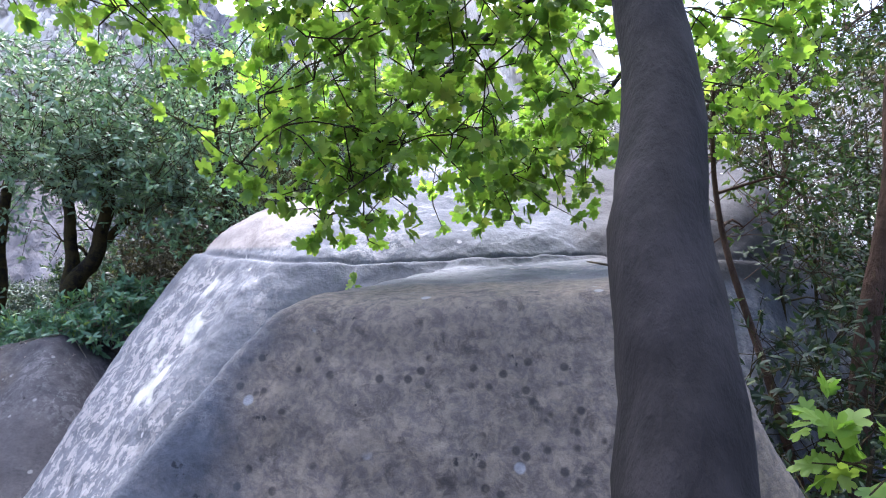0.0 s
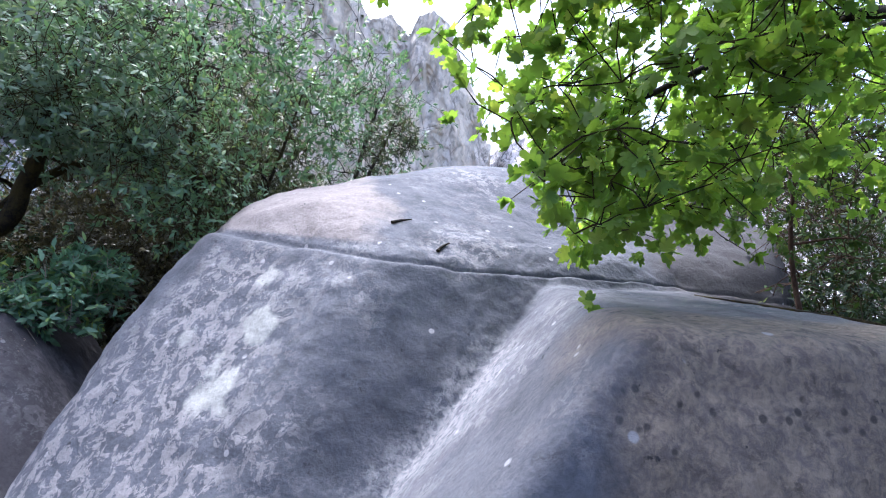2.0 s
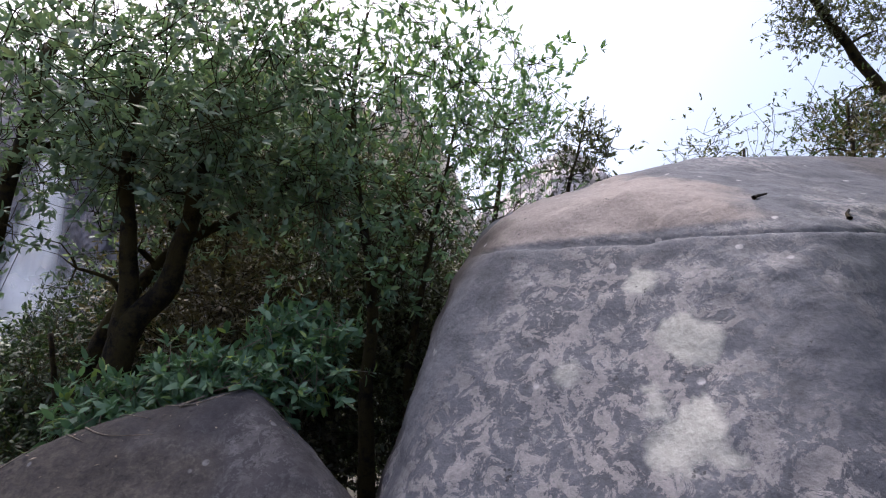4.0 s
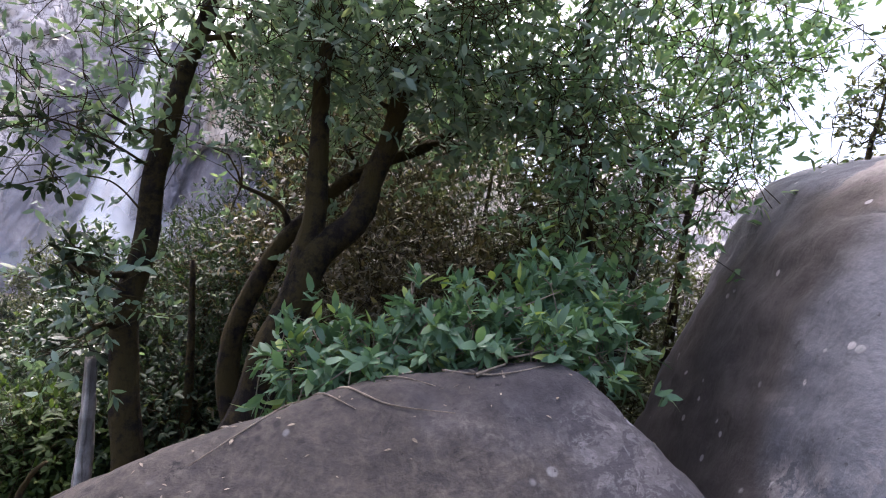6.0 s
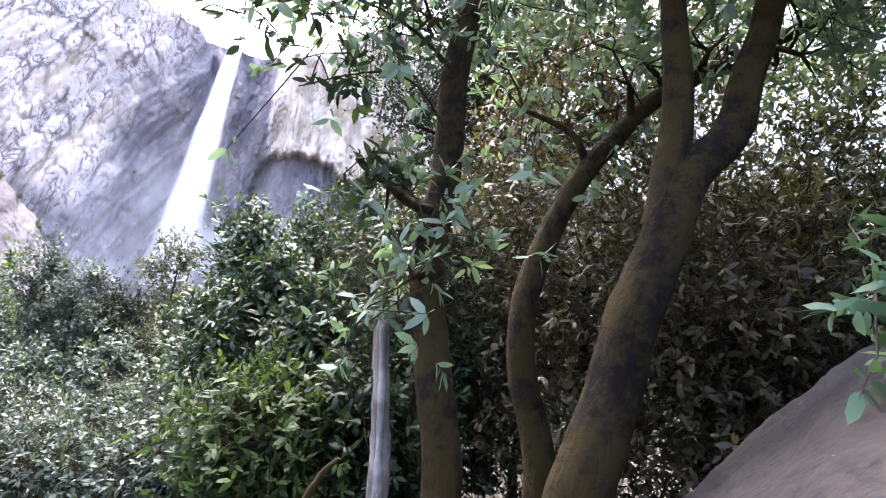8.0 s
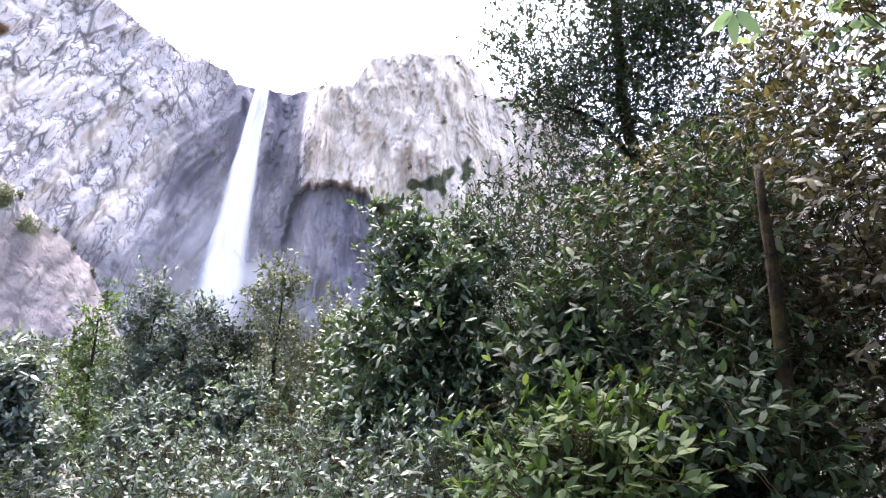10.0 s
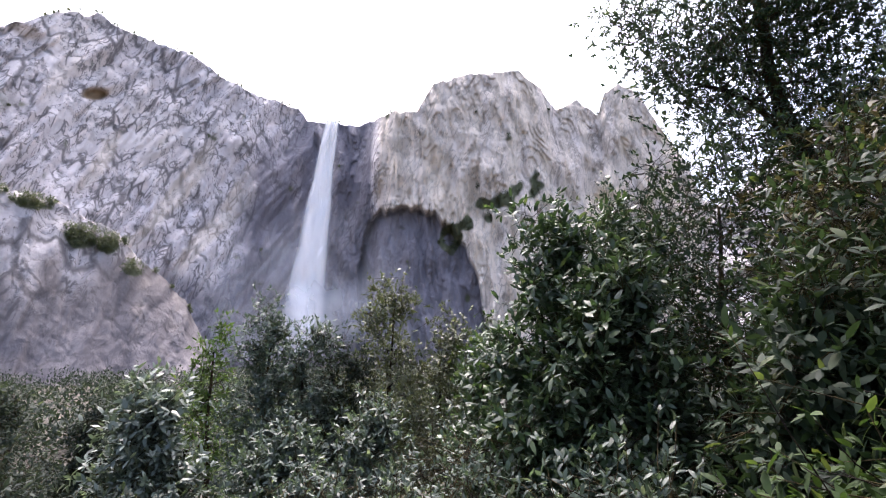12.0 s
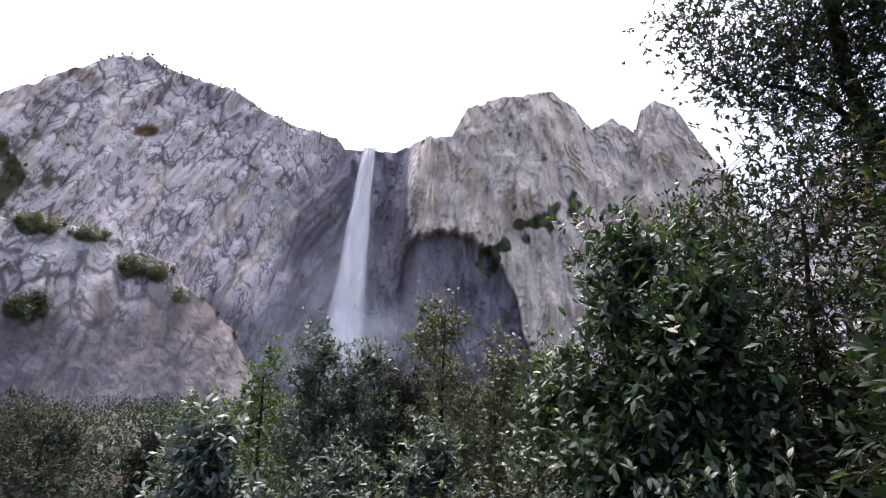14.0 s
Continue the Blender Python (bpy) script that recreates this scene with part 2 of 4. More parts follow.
def mat_water():
    m, n, l, b = material("falling_water")
    co = n.new("ShaderNodeTexCoord").outputs["Object"]
    mp = n.new("ShaderNodeMapping")
    mp.inputs["Scale"].default_value = (1, 1, 0.06)
    l.new(co, mp.inputs["Vector"])
    s = tex_noise(n, l, mp.outputs[0], 0.6, 6, 0.7)
    l.new(ramp(n, l, s, [(0.3, (0.8, 0.83, 0.88)), (0.6, (0.95, 0.96, 0.98))]), b.inputs["Base Color"])
    b.inputs["Roughness"].default_value = 0.7
    b.inputs["Subsurface Weight"].default_value = 0.0
    at = n.new("ShaderNodeAttribute")
    at.attribute_name = "veil"
    a = n.new("ShaderNodeMath")
    a.operation = "MULTIPLY"
    l.new(at.outputs["Fac"], a.inputs[0])
    l.new(ramp(n, l, s, [(0.25, 0.8), (0.45, 1.0)]), a.inputs[1])
    tr = n.new("ShaderNodeBsdfTranslucent")
    tr.inputs["Color"].default_value = (0.95, 0.96, 0.98, 1)
    df = n.new("ShaderNodeBsdfDiffuse")
    df.inputs["Color"].default_value = (0.99, 0.985, 0.98, 1)
    half = n.new("ShaderNodeMixShader")
    half.inputs[0].default_value = 0.03
    l.new(df.outputs[0], half.inputs[1])
    l.new(tr.outputs[0], half.inputs[2])
    clear = n.new("ShaderNodeBsdfTransparent")
    out = n.new("ShaderNodeMixShader")
    l.new(a.outputs[0], out.inputs[0])
    l.new(clear.outputs[0], out.inputs[1])
    l.new(half.outputs[0], out.inputs[2])
    l.new(out.outputs[0], n["Material Output"].inputs["Surface"])
    return m


M_WATER = mat_water()


def mat_ground():
    m, n, l, b = material("forest_ground")
    co = n.new("ShaderNodeTexCoord").outputs["Object"]
    a = tex_noise(n, l, co, 1.2, 6, 0.65)
    f = tex_noise(n, l, co, 30, 6, 0.75)
    col = ramp(n, l, a, [(0.3, (0.03, 0.025, 0.018)), (0.6, (0.055, 0.047, 0.035)), (0.75, (0.045, 0.05, 0.024))])
    col = mix(n, l, 0.8, col, ramp(n, l, f, [(0.3, 0.25), (0.7, 0.75)]), "OVERLAY")
    l.new(col, b.inputs["Base Color"])
    b.inputs["Roughness"].default_value = 0.95
    bump(n, l, b, [(a, 0.08), (f, 0.02)], 0.8)
    return m


M_GROUND = mat_ground()


# ---- mesh helpers ----
class Acc:
    """Triangles gathered for one mesh."""

    def __init__(self):
        self.v, self.f, self.n = [], [], 0

    def add(self, v, f):
        self.v.append(np.asarray(v, float))
        self.f.append(np.asarray(f, int) + self.n)
        self.n += len(v)


def np_mesh(name, v, f, mat, smooth=True, attrs=()):
    me = bpy.data.meshes.new(name)
    v, f = np.asarray(v, np.float32), np.asarray(f, np.int32)
    k = f.shape[1]
    me.vertices.add(len(v))
    me.vertices.foreach_set("co", v.ravel())
    me.loops.add(f.size)
    me.loops.foreach_set("vertex_index", f.ravel())
    me.polygons.add(len(f))
    me.polygons.foreach_set("loop_start", np.arange(len(f), dtype=np.int32) * k)
    me.polygons.foreach_set("use_smooth", np.full(len(f), smooth))
    me.update(calc_edges=True)
    for an, av in attrs:
        at = me.attributes.new(an, "FLOAT", "POINT")
        at.data.foreach_set("value", np.asarray(av, np.float32))
    me.materials.append(mat)
    return me


def part(name, acc, mat, parent, label="", smooth=True):
    v, f = np.concatenate(acc.v), np.concatenate(acc.f)
    ob = new(name, np_mesh(name, v - np.array(parent.location), f, mat, smooth))
    ob.parent = parent
    return tagged(ob, label)


def empty(name, loc):
    ob = new(name)
    ob.location = loc
    ob.empty_display_size = 0.2
    return ob


def tube(acc, pts, radii, sides=6, rough=0.0, rng=None):
    pts = np.asarray(pts, float)
    d = np.gradient(pts, axis=0)
    d /= np.linalg.norm(d, axis=1)[:, None] + 1e-9
    ref = np.array([0.31, 0.9, 0.28])
    a = np.cross(d, ref)
    a /= np.linalg.norm(a, axis=1)[:, None] + 1e-9
    b = np.cross(d, a)
    th = np.arange(sides) * 2 * math.pi / sides
    r = np.asarray(radii, float)[:, None] * np.ones(sides)
    if rough:
        r = r * (1 + rough * rng.standard_normal(r.shape))
    v = pts[:, None] + r[..., None] * (np.cos(th)[None, :, None] * a[:, None] + np.sin(th)[None, :, None] * b[:, None])
    n = len(pts)
    i, j = np.meshgrid(np.arange(n - 1), np.arange(sides), indexing="ij")
    k = (j + 1) % sides
    p, q, s, t = i * sides + j, i * sides + k, (i + 1) * sides + k, (i + 1) * sides + j
    f = np.concatenate([np.stack([p, q, s], -1).reshape(-1, 3), np.stack([p, s, t], -1).reshape(-1, 3)])
    v = np.concatenate([v.reshape(-1, 3), pts[-1:]])
    tip = np.arange(sides) + (n - 1) * sides
    f = np.concatenate([f, np.stack([tip, np.roll(tip, -1), np.full(sides, len(v) - 1)], -1)])
    acc.add(v, f)


def bend(pts, n):
    """A smooth line of n points through a few given ones."""
    pts = np.asarray(pts, float)
    m = len(pts)
    out = []
    for u in np.linspace(0, m - 1, n):
        i = min(int(u), m - 2)
        t = u - i
        p0, p1, p2, p3 = pts[max(i - 1, 0)], pts[i], pts[i + 1], pts[min(i + 2, m - 1)]
        out.append(0.5 * (2 * p1 + (p2 - p0) * t + (2 * p0 - 5 * p1 + 4 * p2 - p3) * t * t + (3 * p1 - p0 - 3 * p2 + p3) * t ** 3))
    return np.array(out)


LANCE = (np.array([(0, 0, 0), (0.3, 0.17, 0.04), (0.3, -0.17, 0.04), (0.68, 0.15, 0.0), (0.68, -0.15, 0.0), (1, 0, -0.07)]),
         np.array([(0, 2, 1), (1, 2, 4), (1, 4, 3), (3, 4, 5)]))


def lobed_template():
    tips = [(-80, 0.5), (-42, 0.78), (0, 1.0), (42, 0.78), (80, 0.5)]
    v = [(0, 0, 0), (0.3, 0, 0.0)]
    for k, (a, r) in enumerate(tips):
        for da, rr in ((-14, 0.86), (0, 1.0), (14, 0.86)):
            t = radians(a + da)
            v.append((0.25 + 0.75 * r * rr * math.cos(t), 0.75 * r * rr * math.sin(t), -0.06 * r))
        if k < 4:
            t = radians((a + tips[k + 1][0]) / 2)
            v.append((0.25 + 0.4 * math.cos(t), 0.4 * math.sin(t), 0.03))
    ring = [0] + list(range(2, len(v)))
    f = [(1, ring[k], ring[(k + 1) % len(ring)]) for k in range(len(ring))]
    return np.array(v), np.array(f)


LOBED = lobed_template()


def leaves(acc, pos, direction, up, size, template):
    """Leaves at pos pointing along direction, with their upper side towards up."""
    tv, tf = template
    d = direction / (np.linalg.norm(direction, axis=1)[:, None] + 1e-9)
    s = np.cross(up, d)
    s /= np.linalg.norm(s, axis=1)[:, None] + 1e-9
    u = np.cross(d, s)
    v = pos[:, None] + size[:, None, None] * (tv[None, :, :1] * d[:, None] + tv[None, :, 1:2] * s[:, None] + tv[None, :, 2:] * u[:, None])
    n = len(pos)
    f = tf[None] + (np.arange(n) * len(tv))[:, None, None]
    acc.add(v.reshape(-1, 3), f.reshape(-1, 3))


def whorl_leaves(tips, dirs, per, size, rng):
    """Rosettes of leaves round the ends of twigs: places, directions, upper sides and sizes."""
    n = len(tips)
    ax = dirs / (np.linalg.norm(dirs, axis=1)[:, None] + 1e-9)
    p = np.repeat(tips, per, 0) - np.repeat(ax, per, 0) * rng.uniform(0, 0.9, (n * per, 1)) * size
    rnd = rng.standard_normal((n * per, 3))
    d = rnd / np.linalg.norm(rnd, axis=1)[:, None] + 0.75 * np.repeat(ax, per, 0) + np.array([0, 0, -0.12])
    up_ = np.repeat(ax, per, 0) + np.array([0, 0, 0.6]) + 0.25 * rng.standard_normal((n * per, 3))
    return p, d, up_, size * rng.uniform(0.6, 1.25, n * per)


def whorls(acc, tips, dirs, per, size, rng, template=LANCE):
    leaves(acc, *whorl_leaves(tips, dirs, per, size, rng), template)


def single_leaves(root, p, d, u, size, mesh):
    """Leaves that can be told apart: one object each, on one mesh."""
    base = np.array(root.location)
    for k in range(len(p)):
        dv = Vector(d[k]).normalized()
        sv = Vector(u[k]).cross(dv).normalized()
        uv = dv.cross(sv)
        ob = new("leaf", mesh)
        ob.parent = root
        m = Matrix((dv, sv, uv)).transposed().to_4x4()
        ob.matrix_basis = Matrix.Translation(Vector(p[k] - base)) @ m @ Matrix.Scale(float(size[k]), 4)


def woody(name, trunks, crowns, leaf_mat, bark_mat, label, category, leaf=0.09, tips_per=6, per=6, seed=1, spread=0.22,
          gap=-0.2, template=LANCE, group="", limb_r=0.03, single=0, twig_mat=None):
    """A tree or shrub: trunks (points, foot radius, top radius), limbs that reach the clumps, and leaves in clumps of the crown volumes."""
    rng = np.random.default_rng(seed)
    base = trunks[0][0][0]
    root = tagged(empty(name, base), label, category, group)
    skel, srad = [], []
    for pts, r0, r1 in trunks:
        a = Acc()
        line = bend(pts, 7 * len(pts))
        rr = np.linspace(r0, r1, len(line)) * (1 + 0.25 * np.exp(-np.linspace(0, 14, len(line))))
        w = np.array([noise.noise_vector(Vector(q) * 2.2 + Vector((seed, 0, 0))) for q in line])
        line = line + w * r0 * 0.35 * np.minimum(1, np.arange(len(line)) / 4)[:, None]
        tube(a, line, rr, 14, 0.022, rng)
        part("trunk", a, bark_mat, root)
        skel += list(line[len(line) // 3:])
        srad += list(rr[len(line) // 3:])
    cl = []
    for c, r, n in crowns:
        c, r = np.array(c), np.array(r)
        while n > 0:
            q = rng.uniform(-1, 1, 3)
            m = np.linalg.norm(q)
            if m > 1 or rng.random() > 0.25 + 0.75 * m:
                continue
            p = c + q * r
            n -= 1
            if noise.noise(Vector(p * 1.3 / max(0.6, r.max() * 0.5)) + Vector((seed * 3.7, 0, 0))) < gap:
                continue
            cl.append(p)
    cl = np.array(cl)
    order = np.argsort(np.linalg.norm(cl - np.array(skel).mean(0), axis=1))
    limbs, big = Acc(), 0
    S, R = np.array(skel), np.array(srad)
    tips_all, dirs_all = [], []
    for p in cl[order]:
        dd = np.linalg.norm(S - p, axis=1) + 0.6 * np.maximum(0, S[:, 2] - p[2])
        k = int(np.argmin(dd))
        s0, r0 = S[k], min(R[k] * 0.72, limb_r)
        L = np.linalg.norm(p - s0)
        mid = s0 + (p - s0) * 0.5 + np.array([0, 0, 0.1 * L]) + rng.normal(0, 0.09 * L, 3)
        line = bend([s0, mid, p], 5)
        r1 = max(0.004, r0 * 0.45)
        if r0 > 0.011 and L > 0.45 and big < 14:
            big += 1
            one = Acc()
            tube(one, bend([s0, mid, p], 9), np.linspace(r0, r1, 9), 7, 0.04, rng)
            part("limb", one, twig_mat or bark_mat, root)
        else:
            tube(limbs, line, np.linspace(r0, r1, 5), 5)
        S = np.concatenate([S, line[2:]])
        R = np.concatenate([R, np.linspace(r0, r1, 5)[2:]])
        out = (p - s0) / (L + 1e-6)
        t = p + rng.normal(0, spread, (tips_per, 3))
        dv = (t - p) / spread * 0.7 + out * 0.7 + np.array([0, 0, 0.35])
        for q in t[: max(2, tips_per // 2)]:
            tube(limbs, [p, (p + q) / 2 + rng.normal(0, 0.02, 3), q], [r1 * 0.8, 0.0035, 0.002], 3)
        tips_all.append(t)
        dirs_all.append(dv)
    part("brushwood", limbs, twig_mat or bark_mat, root)["kind"] = "stuff"
    crown = Acc()
    p, d, u, size = whorl_leaves(np.concatenate(tips_all), np.concatenate(dirs_all), per, leaf, rng)
    rest = np.arange(len(p))
    if single:
        near = np.argsort(p[:, 1] + 0.7 * p[:, 2])
        pick, rest = near[:single], near[single:]
        single_leaves(root, p[pick], d[pick], u[pick], size[pick], np_mesh("leaf", *template, leaf_mat))
    leaves(crown, p[rest], d[rest], u[rest], size[rest], template)
    ob = part("crown", crown, leaf_mat, root)
    if single:
        ob["kind"] = "stuff"
    return root


# ---- ground ----
def ground_z(x, y):
    """Falls with the path and into the hollow ahead, and climbs to the foot of the cliffs."""
    z = -0.06 * y + 0.10 * np.minimum(x, 3) * 0.8
    r = np.hypot(x + 9, y - 6.6)
    z = np.maximum(z, -1.6) - 1.4 * np.clip((y - 8) / 8, 0, 1)
    return np.where(y > 6, 1, 0.4) * -8.0 * np.clip((r - 9) / 45, 0, 1) + z


def ground():
    rings = np.concatenate([[0.01], np.geomspace(0.4, 3500, 150)])
    th = np.linspace(0, 2 * math.pi, 181)[:-1]
    R, T = np.meshgrid(rings, th, indexing="ij")
    x, y = -5 + R * np.cos(T), 5 + R * np.sin(T)
    z = ground_z(x, y)
    bumps = np.array([noise.fractal(Vector((a * 0.8, b * 0.8, 0)), 1.0, 2.0, 4) for a, b in zip(x.ravel(), y.ravel())]).reshape(x.shape)
    z = z + 0.12 * bumps * np.clip(R / 2, 0, 1)
    n, k = R.shape
    i, j = np.meshgrid(np.arange(n - 1), np.arange(k), indexing="ij")
    q = np.stack([i * k + j, (i + 1) * k + j, (i + 1) * k + (j + 1) % k, i * k + (j + 1) % k], -1).reshape(-1, 4)
    tagged(new("ground", np_mesh("ground", np.stack([x, y, z], -1).reshape(-1, 3), q, M_GROUND)), "brown forest soil with leaf litter", "ground", kind="structure")


ground()


# ---- cliffs and waterfall ----
EYE = np.array([-9.0, 6.6, 0.34])


def wall_noise(p, s):
    return noise.fractal(Vector(p) * s, 0.9, 2.1, 6)


def step(x, a, b):
    t = min(1.0, max(0.0, (x - a) / (b - a)))
    return t * t * (3 - 2 * t)


def arch_top(a):
    """Elevation of the broken lip over the dark undercut, by bearing."""
    return float(np.interp(-a, (-15.8, -15.3, -14.1, -12.6, -11, -9, -6.8, -4.5, -3.2, -2.6, -1.5), (9, 12.8, 14.6, 14.9, 15.6, 15.2, 13.9, 11.7, 8.4, 3.7, 0)))


SCRUB = []
LEDGES = [(49.0, 13.2, 2.2, 1.0), (48.5, 6.0, 1.7, 1.3), (41.2, 10.0, 1.4, 0.9), (45.0, 12.6, 1.6, 0.5), (39.0, 9.6, 1.0, 0.8), (57, 9, 4, 3), (36.8, 7.4, 0.8, 0.5), (70, 8, 5, 4)]


def cliff(name, sky_line, plan, az0, az1, step_az, rows, label, seed=0.0, rough=1.0, lean=0.46):
    """A curtain of rock: plan gives its distance by bearing, sky_line the elevation of its brow; the top runs back as a plateau."""
    az = np.arange(az0, az1, step_az)
    s = np.array(sky_line)
    el = np.interp(-az, -s[:, 0], s[:, 1])
    pl = np.array(plan)
    D = np.interp(-az, -pl[:, 0], pl[:, 1])
    V, W, Gn, Oc, Tn, Ea = [], [], [], [], [], []
    rng = random.Random(name)
    for a, e, d in zip(az, el, D):
        ar = radians(a)
        ux, uy = -math.sin(ar), math.cos(ar)
        jag = wall_noise((a * 0.9 + seed, 3.1, 0.0), 1.0) * 3.0 * rough
        top = d * 1.06 * math.tan(radians(e)) + jag
        lf = lean if a > 21 else -0.06
        soft_ = 0.4 if a > 21 else 1.0
        for k in range(rows + 6):
            v = min(k / rows, 1.0)
            z = -16 + v * (top + 16)
            h = d * (0.94 + 0.12 * v)
            p = Vector((ux * h, uy * h, z))
            t = a * 7.5 + z * lf + 5 * noise.noise(p * 0.02)
            n1 = noise.fractal(Vector((p[0] + seed, p[1], p[2] * 0.6)) * 0.012, 1.0, 2.0, 3) * 11
            n2 = (0.5 - abs(noise.noise(Vector((t * 0.055, z * 0.01, seed))))) * 9 + (0.5 - abs(noise.noise(Vector((t * 0.16, z * 0.03, seed + 5))))) * 4.5
            n3 = wall_noise((p[0] + 0.3 * p[2], p[1], p[2]), 0.05) * 1.5 + wall_noise(p, 0.22) * 0.3
            slab = round(noise.noise(Vector((t * 0.08, z * 0.022, seed + 3))) * 5 + 0.25 * noise.noise(p * 0.12)) * 2.0
            slab += round(noise.noise(Vector((t * 0.22, z * 0.05, seed + 13))) * 4 + 0.3 * noise.noise(p * 0.2)) * 0.9
            n4 = (0.5 - abs(noise.noise(Vector((t * 0.5, z * 0.045, seed + 21))))) * (2.2 if name == "cliff_1" else 0.0)
            dd = (n1 + n2 + n3 + n4 + slab * soft_) * rough
            w = g = o = 0.0
            tan, earth_shade = 0.0, 0.0
            ell = math.degrees(math.atan2(z, h))
            wob = noise.noise(Vector((a * 0.6, ell * 0.25, 1.7)))
            if name == "cliff_1":
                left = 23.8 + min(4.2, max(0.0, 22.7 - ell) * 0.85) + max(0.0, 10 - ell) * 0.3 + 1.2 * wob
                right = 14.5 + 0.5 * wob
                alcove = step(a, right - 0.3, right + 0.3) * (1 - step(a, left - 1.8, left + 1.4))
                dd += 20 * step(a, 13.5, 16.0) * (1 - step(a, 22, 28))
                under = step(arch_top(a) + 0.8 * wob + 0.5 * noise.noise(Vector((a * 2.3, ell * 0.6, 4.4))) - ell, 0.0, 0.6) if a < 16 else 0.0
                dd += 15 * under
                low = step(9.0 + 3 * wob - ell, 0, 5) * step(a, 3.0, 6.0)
                # shade under the lip and low down is painted along with the wet rock
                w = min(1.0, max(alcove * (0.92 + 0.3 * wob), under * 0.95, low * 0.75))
                cleft = math.exp(-((ell - (16.2 - 0.35 * (a + 1) - 2.0 * step(a, 3, 6))) / 1.7) ** 2) * step(a, -5.5, -3) * (1 - step(a, 6, 9))
                g = max(step(0.6 * noise.noise(Vector((a * 0.8, ell * 0.8, 7.0))) + 0.5 * cleft, 0.36, 0.5),
                        step(noise.noise(Vector((a * 0.5, ell * 0.3, 2.0))), 0.0, 0.15) * step(a, 46, 49) * (1 - step(ell, 20, 22)))
                hole = math.hypot((a - 41.4) / 1.2, (ell - 22.8 + 0.25 * (a - 41.4)) / 0.6)
                o = max(1 - step(hole, 0.6, 1.1), 0.6 * (1 - step(math.hypot((a - 47) / 1.6, (ell - 26.3) / 0.8), 0.4, 1)))
                dd += 7 * (1 - step(hole, 0.5, 1.0))
                tan = (1 - step(a, 13.5, 14.5)) * (0.75 + 0.5 * noise.noise(Vector((a * 0.8, ell * 0.12, 21.0)))) + 0.5 * step(noise.noise(Vector((t * 0.05, z * 0.012, 31.0))), 0.15, 0.45)
            elif name == "cliff_3":
                g = max(math.exp(-((a - ca) / ra) ** 2 - ((ell - ce) / re) ** 2) for ca, ce, ra, re in LEDGES)
                g = step(g + 0.35 * noise.noise(Vector((a * 1.1 + seed, ell * 1.1, 4.0))), 0.4, 0.6)
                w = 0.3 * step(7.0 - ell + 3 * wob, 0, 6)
                # buttress foot: wet rock and shade are both put into its brown tone
                earth_shade = min(0.95, max(0.0, 0.25 + 0.2 * wob + 0.65 * step(11.5 + 3.5 * wob - 0.25 * (a - 40) - ell, 0, 6)))
            h2 = h + dd
            zz = z * (1 + v * dd / h)
            if k > rows:
                h2 = d * 1.06 + dd + (k - rows) * 22
                zz = top * (1 + dd / h) - (k - rows) ** 1.5 * 1.5
            q = (EYE[0] + ux * h2, EYE[1] + uy * h2, zz)
            V.append(q)
            W.append(w)
            Gn.append(g)
            Oc.append(o)
            Tn.append(max(0.0, tan))
            Ea.append(earth_shade)
            if name != "cliff_2" and k <= rows and (rng.random() < (0.06 if name == "cliff_1" else 0.14) * g or (k == rows and rng.random() < 0.06 * (a > 21) + 0.012)):
                SCRUB.append((q, (ux, uy), 1.0 if g > 0.5 else 0.6))
    n, k = len(az), rows + 6
    i, j = np.meshgrid(np.arange(n - 1), np.arange(k - 1), indexing="ij")
    q = np.stack([i * k + j, i * k + j + 1, (i + 1) * k + j + 1, (i + 1) * k + j], -1).reshape(-1, 4)
    return tagged(new(name, np_mesh(name, V, q, M_CLIFF, True, (("tan", Tn), ("earth_shade", Ea), ("wet_shade", W), ("green", Gn), ("ochre", Oc)))), label, "cliff", kind="structure")


SKYLINE = [(120, 20), (80, 21), (60, 22), (52.8, 23.1), (49.5, 25.5), (45, 28.5), (42.1, 29.1), (38.4, 28.4), (33.4, 27.8), (30.4, 26.3), (27.4, 25.3), (22.6, 24.4),
           (21.7, 23.3), (16.2, 23.2), (14.9, 23.6), (12.3, 24.9), (9.8, 24.8), (7.8, 27.6), (3.9, 28.4), (-0.6, 28.6), (-2.5, 28.0), (-4.2, 26.4), (-5.8, 24.3),
           (-8, 25.1), (-10.1, 23.4), (-10.9, 25.4), (-12.4, 26.2), (-14.2, 25), (-15.9, 21.8), (-18.2, 18.0), (-19.5, 14)]
PLAN = [(120, 380), (60, 390), (45, 400), (30, 425), (22, 455), (19, 465), (15, 455), (10, 425), (0, 440), (-8, 500), (-20, 560)]
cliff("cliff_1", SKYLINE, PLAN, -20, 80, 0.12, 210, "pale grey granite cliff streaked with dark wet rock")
cliff("cliff_2", [(-12, 8), (-17, 11), (-23.3, 15.2), (-26.2, 17.9), (-30.3, 19.6), (-32.6, 17.8), (-34.4, 16.1), (-40.3, 15.3), (-60, 13), (-100, 12)],
      [(-12, 900), (-100, 900)], -90, -14, 0.3, 60, "distant pale granite peak", 31.0, 1.6, 0.1)
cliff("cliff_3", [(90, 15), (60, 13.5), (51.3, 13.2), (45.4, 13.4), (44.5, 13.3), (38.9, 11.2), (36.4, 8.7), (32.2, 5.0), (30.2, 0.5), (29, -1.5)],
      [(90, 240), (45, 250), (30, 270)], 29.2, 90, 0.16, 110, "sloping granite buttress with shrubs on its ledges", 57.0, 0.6)


